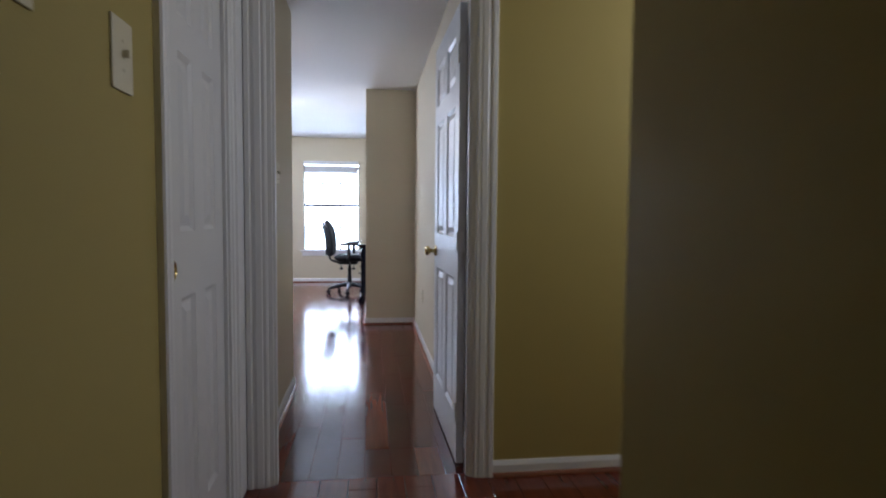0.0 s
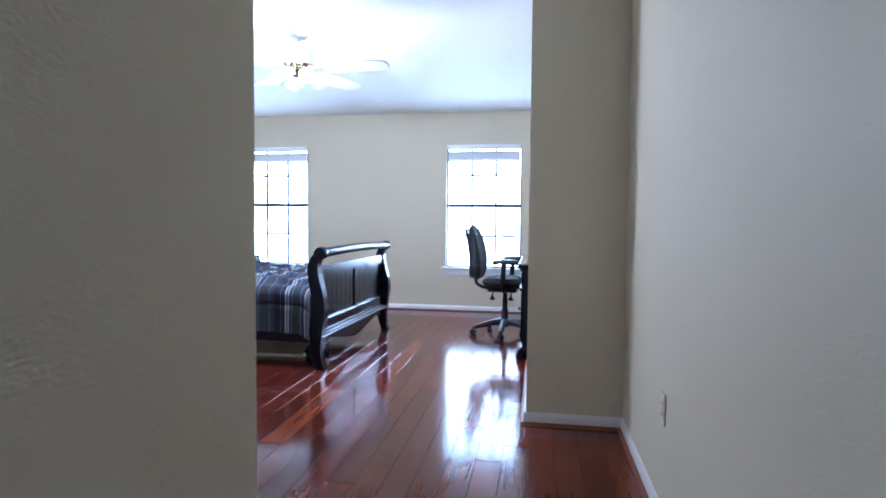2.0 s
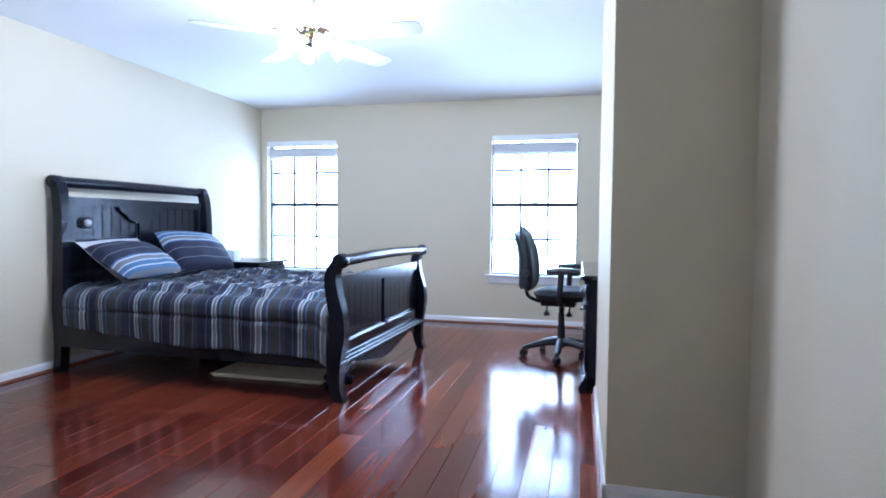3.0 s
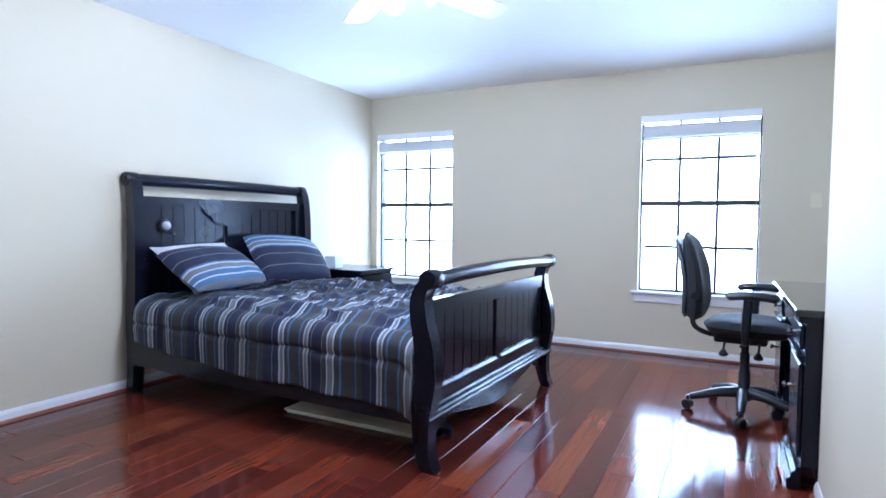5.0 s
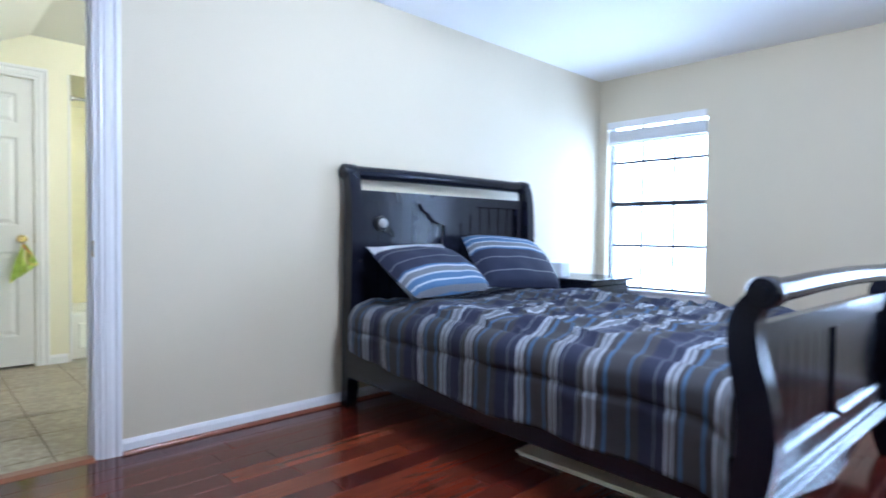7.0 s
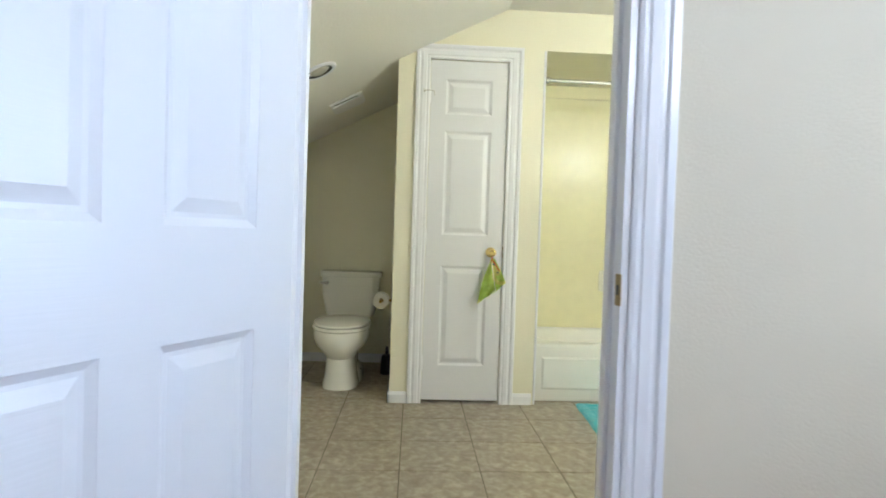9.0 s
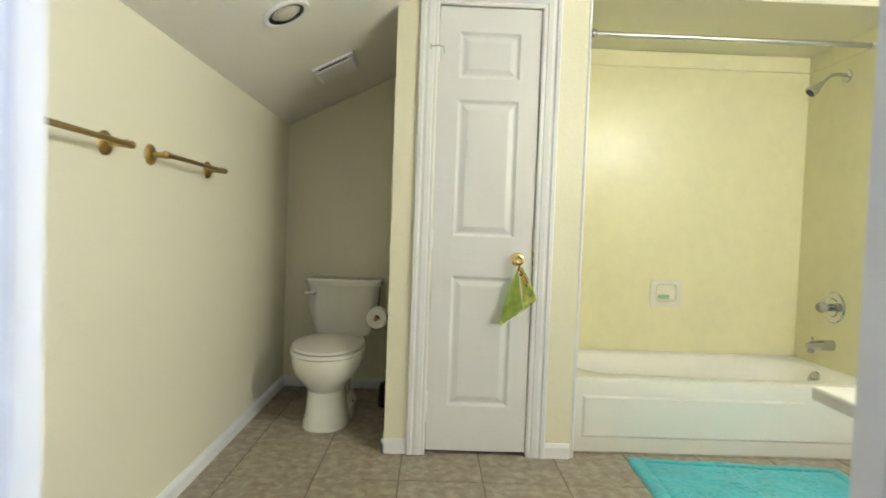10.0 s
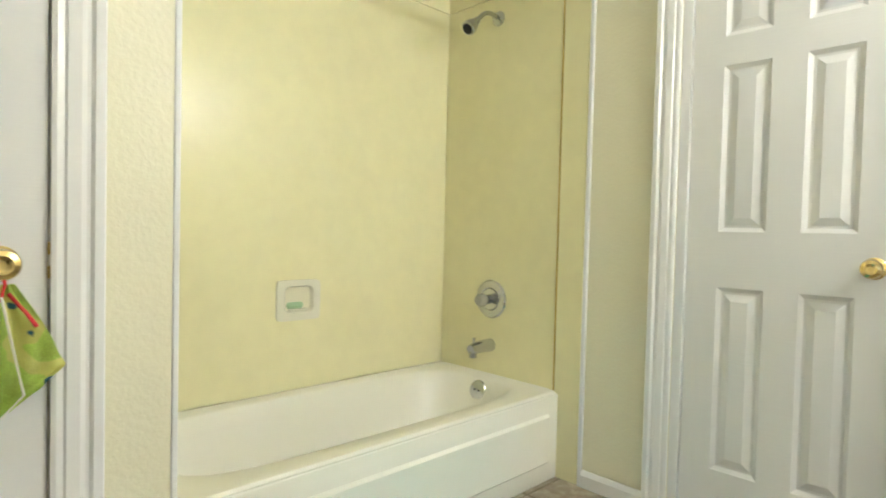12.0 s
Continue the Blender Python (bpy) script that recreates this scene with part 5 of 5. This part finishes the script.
part("caulk_bead", rbox(TX0 - 0.036, TYR - 0.009, RIM - 0.004, TX0 - 0.0285, TYR - 0.005, SZ, 0.0015, 1), mat("yellowed_caulk", (0.62, 0.47, 0.13), 0.5, var=0.35, scale=9), sur, "old yellowed caulk bead")
part("edge_strip", rbox(TX0 - 0.028, TYR - 0.010, 0.0, TX0 + 0.095, TYR + 0.003, TZ + 0.2, 0.003, 1), SURROUND, sur)
part("edge_trim", rbox(TX0 + 0.096, TYR - 0.013, 0.0, TX0 + 0.114, TYR + 0.003, TZ + 0.2, 0.004, 2), WHITE, sur, "white caulked trim strip")
part("edge_trim", rbox(TX0 - 0.028, CY1 + 0.0005, 0.0, CF + 0.005, CY1 + 0.014, TZ - 0.001, 0.004, 2), WHITE, sur, "white caulked trim strip")

soap = thing("soap_dish", "ceramic recessed soap dish set into the tub surround", "soap dish", pose(TX1 + 0.003, 7.090, 0.731))
w2, h2 = 0.098, 0.082
ring = [super_loop(0, 0, w2, h2, z, p, 48) for z, p in ((0.0, 14), (0.010, 14))] + [super_loop(0, 0.004, 0.066, 0.055, 0.012, 6, 48), super_loop(0, 0.004, 0.060, 0.050, 0.004, 6, 48), super_loop(0, 0.004, 0.056, 0.046, -0.075, 6, 48)]
bm = loft(ring, False)
bm.faces.new(list(bm.verts)[-48:])
part("dish", moved(bm, Matrix(((0, 0, 1, 0), (1, 0, 0, 0), (0, 1, 0, 0), (0, 0, 0, 1)))), ALMOND, soap, smooth=True)
part("soap_tray", moved(rbox(-0.04, -0.042, -0.05, 0.045, -0.036, 0.008, 0.002, 1), Matrix(((0, 0, 1, 0), (1, 0, 0, 0), (0, 1, 0, 0), (0, 0, 0, 1)))), ALMOND, soap)
solid("soap_bar", moved(cushion(10, 8, lambda u, v, s: (0.024 * disc_map(u, v)[1], 0.042 * disc_map(u, v)[0], 0.013 * s)), Matrix.Translation((TX1 - 0.018, 7.080, 0.709))), mat("pale_green_soap", (0.36, 0.52, 0.30), 0.4, var=0.05), "pale green soap bar in the recessed dish", "soap", smooth=True)

# shower head, valve and spout on the faucet wall
FXX = -6.652
YW = TYR - 0.006
shw = thing("wall_shower", "chrome shower head and arm on the tub wall", "shower", pose(FXX, YW, 2.007))
part("flange", lathe([(0.034, 0.0), (0.033, -0.006), (0.020, -0.012), (0.012, -0.014)], 24, "y"), CHROME, shw, smooth=True)
part("arm", tube(spline([(0, 0, 0), (0, -0.05, 0.008), (0, -0.10, -0.004), (0, -0.145, -0.045)], 5), 0.010, 12), CHROME, shw, smooth=True)
tip = Matrix.Translation((0, -0.142, -0.042)) @ Euler((radians(-48), 0, 0)).to_matrix().to_4x4()
part("head", moved(lathe([(0.012, 0.0), (0.016, -0.008), (0.016, -0.022), (0.022, -0.032), (0.031, -0.062), (0.032, -0.085), (0.026, -0.088)], 24), tip), CHROME, shw, smooth=True)
part("spray_face", moved(lathe([(0.024, -0.0885), (0.022, -0.091), (0.006, -0.092)], 20), tip), BLACKPLASTIC, shw, "dark spray face")
val = thing("shower_valve", "round chrome shower valve with clear knob", "shower valve", pose(FXX, YW, 0.715))
part("escutcheon", lathe([(0.088, 0.0), (0.089, -0.004), (0.084, -0.010), (0.055, -0.014), (0.050, -0.010), (0.048, -0.014), (0.022, -0.016)], 40, "y"), CHROME, val, smooth=True)
part("stem", lathe([(0.022, -0.014), (0.020, -0.045), (0.014, -0.05)], 20, "y"), CHROME, val, smooth=True)
part("handle", lathe([(0.016, -0.048), (0.027, -0.053), (0.031, -0.066), (0.029, -0.085), (0.021, -0.094), (0.010, -0.095)], 10, "y"), mat("clear_acrylic_knob", (0.36, 0.35, 0.30), 0.12, var=0.1, scale=60), val, "clear faceted acrylic knob")
sp = thing("tub_spout", "chrome tub spout with diverter pin", "tub spout", pose(FXX, YW, 0.50))
part("body", tube([(0, 0, 0), (0, -0.05, 0.0), (0, -0.11, -0.003), (0, -0.135, -0.008)], [0.031, 0.029, 0.026, 0.022], 20), CHROME, sp, smooth=True)
part("nozzle", lathe([(0.016, 0.0), (0.018, -0.034), (0.014, -0.036)], 16), CHROME, sp, smooth=True, m=pose(0, -0.118, -0.008))
part("diverter", lathe([(0.004, 0.02), (0.004, 0.036), (0.008, 0.038), (0.008, 0.044), (0.004, 0.046)], 12), CHROME, sp, smooth=True, m=pose(0, -0.115, 0.0))

rod = thing("shower_rod", "chrome shower curtain rod across the tub opening", "shower rod", pose(-6.24, CY1, 2.035))
L = TYR - CY1
part("bar", tube([(0, 0.008, 0), (0, L - 0.012, 0)], 0.0125, 14), CHROME, rod, smooth=True)
for y, s in ((0.006, 1), (L - 0.012, -1)):
    part("flange", lathe([(0.030, y), (0.030, y + s * 0.012), (0.022, y + s * 0.020), (0.024, y + s * 0.030), (0.018, y + s * 0.045), (0.0135, y + s * 0.05)], 22, "y"), CHROME, rod, smooth=True)
part("sticker", tube([(0, L - 0.20, 0), (0, L - 0.16, 0)], 0.0130, 14), PAPER, rod, "small white paper sticker")

# ---- toilet ----
wc = thing("toilet", "white two-piece toilet with closed lid in the nook", "toilet", pose(-7.355, 5.092, 0))
n = 48
part("bowl", loft([super_loop(0.745, 0, 0.19, 0.122, 0.0, 2.6, n), super_loop(0.745, 0, 0.19, 0.122, 0.02, 2.6, n), super_loop(0.755, 0, 0.165, 0.108, 0.08, 2.4, n), super_loop(0.765, 0, 0.155, 0.098, 0.20, 2.2, n),
                   super_loop(0.79, 0, 0.20, 0.125, 0.25, 2.1, n), super_loop(0.765, 0, 0.255, 0.168, 0.29, 2.1, n), super_loop(0.755, 0, 0.285, 0.185, 0.335, 2.1, n), super_loop(0.75, 0, 0.29, 0.188, 0.375, 2.1, n), super_loop(0.75, 0, 0.285, 0.184, 0.392, 2.1, n)]), PORCELAIN, wc, smooth=True)
part("foot", loft([super_loop(0.56, 0, 0.24, 0.135, 0.0, 3, n), super_loop(0.56, 0, 0.235, 0.130, 0.06, 3, n), super_loop(0.55, 0, 0.20, 0.09, 0.10, 3, n), super_loop(0.52, 0, 0.20, 0.09, 0.36, 3, n), super_loop(0.48, 0, 0.24, 0.15, 0.385, 3, n)]), PORCELAIN, wc, smooth=True)
for y in (-0.115, 0.115):
    part("bolt_cap", lathe([(0.012, 0.055), (0.012, 0.07), (0.006, 0.075)], 14), BLACKPLASTIC, wc, smooth=True, m=pose(0.60, y, 0))
part("seat", loft([super_loop(0.755, 0, 0.285, 0.188, 0.394, 2.1, n), super_loop(0.755, 0, 0.295, 0.196, 0.400, 2.1, n), super_loop(0.755, 0, 0.295, 0.196, 0.412, 2.1, n), super_loop(0.755, 0, 0.288, 0.190, 0.418, 2.1, n)]), PORCELAIN, wc, smooth=True)
part("lid", loft([super_loop(0.745, 0, 0.285, 0.186, 0.4205, 2.1, n), super_loop(0.745, 0, 0.292, 0.192, 0.426, 2.1, n), super_loop(0.745, 0, 0.288, 0.188, 0.436, 2.1, n), super_loop(0.745, 0, 0.20, 0.13, 0.444, 2.1, n), super_loop(0.745, 0, 0.05, 0.04, 0.446, 2.1, n)]), PORCELAIN, wc, smooth=True)
part("tank", loft([super_loop(0.225, 0, 0.085, 0.165, 0.395, 6, n), super_loop(0.220, 0, 0.095, 0.185, 0.42, 6, n), super_loop(0.215, 0, 0.105, 0.215, 0.56, 7, n), super_loop(0.212, 0, 0.108, 0.222, 0.70, 7, n)]), PORCELAIN, wc, smooth=True)
part("tank_lid", loft([super_loop(0.212, 0, 0.118, 0.234, 0.7015, 9, n), super_loop(0.212, 0, 0.120, 0.236, 0.708, 9, n), super_loop(0.212, 0, 0.120, 0.236, 0.732, 9, n), super_loop(0.212, 0, 0.110, 0.226, 0.742, 9, n)]), PORCELAIN, wc, smooth=True)
part("flush_lever", merge(moved(lathe([(0.014, 0.0), (0.014, 0.01), (0.008, 0.014)], 14, "x"), Matrix.Translation((0.316, -0.175, 0.655))), rbox(0.326, -0.232, 0.647, 0.336, -0.17, 0.663, 0.003, 1)), CHROME, wc, "chrome flush lever", True)

tp = thing("toilet_paper_holder", "brass toilet paper holder with a roll on the closet wall", "paper holder", pose(-6.60, CY0, 0.582))
part("rosette", lathe([(0.024, 0.0), (0.024, -0.006), (0.012, -0.012)], 20, "y"), AGEDBRASS, tp, smooth=True)
part("post", tube([(0, 0, 0), (0, -0.06, 0), (0, -0.09, 0)], [0.008, 0.008, 0.011], 12), AGEDBRASS, tp, smooth=True)
part("spindle", tube([(-0.07, -0.088, 0), (0.085, -0.088, 0)], 0.010, 12), AGEDBRASS, tp, smooth=True)
part("paper_roll", loft([[(x, -0.088 + r * math.cos(t), r * math.sin(t)) for t in [2 * math.pi * k / 32 for k in range(32)]] for x, r in ((-0.055, 0.020), (-0.055, 0.052), (-0.052, 0.054), (0.052, 0.054), (0.055, 0.052), (0.055, 0.020))], False), PAPER, tp, "white toilet paper roll", True)
solid("toilet_brush_holder", lathe([(0.045, 0.0), (0.048, 0.01), (0.042, 0.10), (0.036, 0.14), (0.012, 0.15), (0.010, 0.20), (0.004, 0.205)], 20), BLACKPLASTIC, "black toilet brush holder beside the toilet", "toilet brush", smooth=True, m=pose(-6.90, CY0 - 0.05, 0))


def towel_bar(x0, x1, z, label):
    t = thing("towel_bar", label, "towel bar", pose(x0, BL, z), "brass towel bars")
    Lb = x1 - x0
    part("bar", tube([(-0.022, 0.065, 0), (Lb + 0.022, 0.065, 0)], 0.0085, 12), AGEDBRASS, t, smooth=True)
    for x in (0, Lb):
        part("post", tube([(x, 0.0, 0), (x, 0.03, 0), (x, 0.065, 0)], [0.014, 0.009, 0.013], 14), AGEDBRASS, t, smooth=True)
        part("rosette", moved(lathe([(0.036, 0.0), (0.036, 0.004), (0.030, 0.010), (0.016, 0.014)], 26, "y"), Matrix.Translation((x, 0, 0))), AGEDBRASS, t, smooth=True)
    for x in (-0.027, Lb + 0.027):
        part("finial", moved(lathe([(0.006, -0.010), (0.011, -0.006), (0.012, 0.003), (0.006, 0.011)], 14, "x"), Matrix.Translation((x, 0.065, 0))), AGEDBRASS, t, smooth=True)
    return t


towel_bar(-5.935, -5.45, 1.287, "aged brass towel bar on the cream wall")
towel_bar(-5.185, -4.66, 1.287, "longer aged brass towel bar on the cream wall")

# recessed lamp and exhaust vent on the slope
tilt_m = Euler((math.atan(0.505), 0, 0)).to_matrix().to_4x4()


def on_slope(x, y):
    return Matrix.Translation((x, y, slope_z(y))) @ tilt_m


rl = thing("recessed_light", "round recessed ceiling light, switched off", "recessed light", on_slope(-5.775, 5.030))
part("trim_ring", loft([super_loop(0, 0, r, r, z, 2, 40) for r, z in ((0.098, -0.001), (0.098, -0.006), (0.090, -0.012), (0.074, -0.010), (0.072, -0.001))], False), WHITE, rl, "white trim ring", True)
part("baffle", loft([super_loop(0, 0, r, r, z, 2, 40) for r, z in ((0.073, -0.0085), (0.060, -0.0065), (0.058, -0.002))], False), BLACKPLASTIC, rl, "black baffle", True)
part("lamp_face", lathe([(0.050, -0.004), (0.046, -0.010), (0.034, -0.014), (0.008, -0.016)], 32), mat("pale_lamp_glass", (0.6, 0.58, 0.48), 0.25, var=0.1, scale=20), rl, "frosted reflector lamp", True)
vt = thing("exhaust_vent", "white exhaust fan cover on the sloping ceiling", "vent", on_slope(-6.61, 5.085) @ Matrix.Scale(0.84, 4))
part("frame", rbox(-0.15, -0.14, -0.014, 0.15, 0.14, 0.004, 0.006, 2), WHITE, vt)
part("cover", rbox(-0.118, -0.125, -0.030, 0.118, 0.125, -0.016, 0.008, 2), WHITE, vt, "raised white cover")
# thin black strips on the frame stand in for shade beside the cover
for x in (-0.130, 0.119):
    part("gap_shade", boxes((x - 0.002, -0.105, -0.0165, x + 0.013, 0.095, -0.0145)), BLACKPLASTIC, vt)

# ---- bath mat ----
def bath_mat():
    bm = bmesh.new()
    nx, ny = 90, 130
    x0, x1, y0, y1 = -6.185, -5.62, 6.61, 7.59
    g = []
    for i in range(nx + 1):
        row = []
        for j in range(ny + 1):
            u, v = i / nx, j / ny
            x, y = x0 + (x1 - x0) * u, y0 + (y1 - y0) * v
            d = min(u * (x1 - x0), (1 - u) * (x1 - x0), v * (y1 - y0), (1 - v) * (y1 - y0))
            z = 0.004 + 0.016 * min(1, d / 0.02) ** 0.5 - 0.007 * math.exp(-((d - 0.065) / 0.008) ** 2)
            z += 0.004 * noise.noise(Vector((x * 60, y * 60, 0))) + 0.003 * noise.noise(Vector((x * 12, y * 12, 5)))
            w = 0.006 * noise.noise(Vector((x * 9, y * 9, 2)))
            row.append(bm.verts.new((x + w, y + w, max(0.003, z))))
        g.append(row)
    for a, b in zip(g, g[1:]):
        for j in range(ny):
            bm.faces.new((a[j], a[j + 1], b[j + 1], b[j]))
    base = boxes((x0 + 0.005, y0 + 0.005, 0.001, x1 - 0.005, y1 - 0.005, 0.003))
    return solid("bath_mat", merge(bm, base), TURQUOISE, "turquoise tufted bath mat beside the tub", "bath mat", smooth=True, m=Matrix.Translation((x0, y0, 0)) @ pose(0, 0, 0, 0, 0, -4) @ Matrix.Translation((-x0, -y0, 0)))


bath_mat()

# ---- vanity ----
van = thing("vanity_cabinet", "white bathroom vanity cabinet beside the door", "vanity", pose(BX1 - 0.006, 6.375, 0))
VD, VL = 0.56, 1.27
part("body", boxes((-VD + 0.03, 0.05, 0.09, 0.0, VL, 0.771)), WHITE, van)
part("toe_kick", boxes((-VD + 0.09, 0.05, 0.0, 0.0, VL, 0.089)), WHITE, van)
for i in range(3):
    y0 = 0.07 + i * 0.40
    dr = part("cabinet_door", rbox(-VD + 0.012, y0, 0.12, -VD + 0.029, y0 + 0.37, 0.745, 0.004, 1), WHITE, van)
    part("handle", moved(lathe([(0.007, 0.0), (0.006, -0.012), (0.014, -0.020), (0.012, -0.028)], 14, "x"), Matrix.Translation((-VD + 0.012, y0 + 0.32, 0.62))), BRASS, dr, "small brass knob", True)
solid("countertop", rbox(BX1 - 0.006 - VD - 0.015, 6.365, 0.772, BX1 - 0.006, 6.375 + VL, 0.80, 0.006, 2), ACRYLIC, "white cultured marble vanity top", "countertop")
vl = thing("vanity_light", "brass bathroom light bar with four lit globe bulbs", "wall lamp", pose(BX1, 7.58, 2.03))
part("bar", rbox(-0.035, -0.32, -0.05, -0.002, 0.32, 0.05, 0.006, 2), CHROME, vl)
WARMGLOW = glow("lit_globe", (1.0, 0.90, 0.70), 24)
for k in range(4):
    y = -0.24 + 0.16 * k
    part("socket", lathe([(0.022, -0.035), (0.022, -0.05), (0.016, -0.052)], 16, "x"), CHROME, vl, m=pose(0, y, 0))
    bb = part("bulb", lathe([(0.014, -0.05), (0.030, -0.062), (0.042, -0.085), (0.044, -0.10), (0.036, -0.125), (0.018, -0.138), (0.005, -0.141)], 20, "x"), WARMGLOW, vl, "glowing globe bulb", True, m=pose(0, y, 0))
    bb.visible_shadow = False
    lamp("vanity_bulb_light", "POINT", pose(BX1 - 0.095, 7.58 + y, 2.03), VANITY, (1.0, 0.90, 0.70), 0.043)

# ---- cloth on the closet knob ----
KY = CDY1 - 0.079
cl = thing("washcloth", "green printed washcloth hanging by a red loop", "washcloth", pose(CF + 0.05, KY, 0.912))
bm = bmesh.new()
g = []
for i in range(31):
    u = i / 30
    row = []
    for j in range(21):
        v = j / 20
        # a square hung by one corner, folded to a lopsided kite
        yl = -0.078 * u ** 1.2 - 0.015 * math.sin(u * 3)
        yr = 0.02 + 0.075 * math.sin(min(1, u * 1.45) * math.pi / 2) - 0.055 * max(0, u - 0.62) * 2.6
        bot = -0.285 * u + 0.10 * v * max(0, u - 0.45) * 1.6
        y = yl + (yr - yl) * v
        x = 0.012 * math.sin(v * 7 + u * 2) * u + 0.010 * noise.noise(Vector((u * 5, v * 5, 1)))
        row.append(bm.verts.new((x, y, bot)))
    g.append(row)
for a, b in zip(g, g[1:]):
    for j in range(20):
        bm.faces.new((a[j], a[j + 1], b[j + 1], b[j]))
bmesh.ops.solidify(bm, geom=bm.faces[:], thickness=0.004)
part("cloth", bm, GREENCLOTH, cl, smooth=True)
part("seam", tube([(0.016, 0.0, -0.02), (0.02, 0.012, -0.09), (0.024, 0.03, -0.19), (0.018, 0.0, -0.225), (0.02, -0.06, -0.27)], 0.0022, 6), PAPER, cl, "pale stitched edge")
red = mat("red_ribbon", (0.55, 0.02, 0.02), 0.6, var=0.1)
part("loop", merge(tube([(0.0, 0.002, 0.03), (0.004, 0.006, 0.0), (0.004, 0.0, -0.03)], 0.0028, 6), tube([(0.006, 0.01, -0.015), (0.010, 0.035, -0.05), (0.012, 0.05, -0.075)], 0.0035, 6)), red, cl, "red ribbon loop")
hk = thing("hook_latch", "small metal hook latch on the closet casing", "hook latch", pose(CF + 0.022, CDY0 - 0.006, 1.918))
part("hook", tube([(0, -0.03, 0.0), (0.006, 0.0, 0.004), (0.004, 0.03, 0.0), (0.002, 0.035, -0.03)], 0.003, 8), STEEL, hk, smooth=True)
part("eye", tube([(0, -0.03, -0.012), (0.006, -0.03, 0.0), (0, -0.03, 0.012)], 0.003, 8), STEEL, hk, smooth=True)

# ---- floor pieces, last ----
def chamfered(w, l, h, c):
    """A low block with a chamfered upper edge, its top at z = 0."""
    bm = bmesh.new()
    rings = []
    for d, z in ((0, -h), (0, -c), (c, 0)):
        rings.append([bm.verts.new(p) for p in ((d, d, z), (w - d, d, z), (w - d, l - d, z), (d, l - d, z))])
    for a, b in zip(rings, rings[1:]):
        for i in range(4):
            bm.faces.new((a[i], a[(i + 1) % 4], b[(i + 1) % 4], b[i]))
    bm.faces.new(rings[-1])
    return bm


PW = 0.12
rnd = random.Random(4)
lengths = (0.3, 0.45, 0.65, 0.9, 1.2)
shared = {q: mesh_of("plank", chamfered(PW - 0.0010, q - 0.0010, 0.0039, 0.0016), PLANK) for q in lengths}
x = -3.998
while x < RX:
    mid = x + PW / 2
    y = HY0 + 0.036 if CX0 - 0.05 < mid < CX1 + 0.05 else SY - 0.02
    first = True
    while y < YF:
        q = rnd.choice(lengths if first else (0.65, 0.9, 1.2, 1.2, 0.9))
        first = False
        if y + q > YF + 0.01:
            q = round(YF + 0.01 - y, 2)
            if q < 0.03:
                break
            if q not in shared:
                shared[q] = mesh_of("plank", chamfered(PW - 0.0010, q - 0.0010, 0.0039, 0.0016), PLANK)
        if not (mid > PX + 0.1 and PY0 + 0.1 < y and y + q < PY1):
            ob = new("plank", shared[q])
            ob.parent = floor
            ob.location = (x, y, 0)
        y += q
    x += PW
# hall planks, off the main room
hall = bmesh.new()
x = HXL - 0.05
while x < 3.2:
    y = -2.0
    while y < HY0 + 0.02:
        q = min(rnd.choice(lengths), HY0 + 0.035 - y)
        if q > 0.02:
            piece = chamfered(PW - 0.001, q - 0.001, 0.0039, 0.0016)
            me = bpy.data.meshes.new("t")
            moved(piece, Matrix.Translation((x, y, 0))).to_mesh(me)
            piece.free()
            hall.from_mesh(me)
            bpy.data.meshes.remove(me)
        y += q
    x += PW
tagged(part("hall_planks", hall, PLANK, floor, "reddish cherry wood planks of the hall"), kind="stuff")

TS = 0.36
tm = mesh_of("tile", chamfered(TS - 0.006, TS - 0.006, 0.0029, 0.0015), TILE)
xs = [-5.53 + TS * k for k in range(-5, 6)]
ys = [5.89 + TS * k for k in range(-5, 7)]
for tx in xs:
    for ty in ys:
        if BB - TS < tx < BX1 + 0.02 and ty < TYR and not (tx + TS > BX1 - 0.02 and ty + TS < BY0) and not (tx + TS > BX1 - 0.02 and ty > BY1):
            w = min(TS, BX1 + 0.03 - tx)
            if w < TS:
                ob = new("tile", mesh_of("tile", chamfered(w - 0.006, TS - 0.006, 0.0029, 0.0015), TILE))
            else:
                ob = new("tile", tm)
            ob.parent = tile_floor
            ob.matrix_basis = pose(tx + 0.003, ty + 0.003, 0.0005)
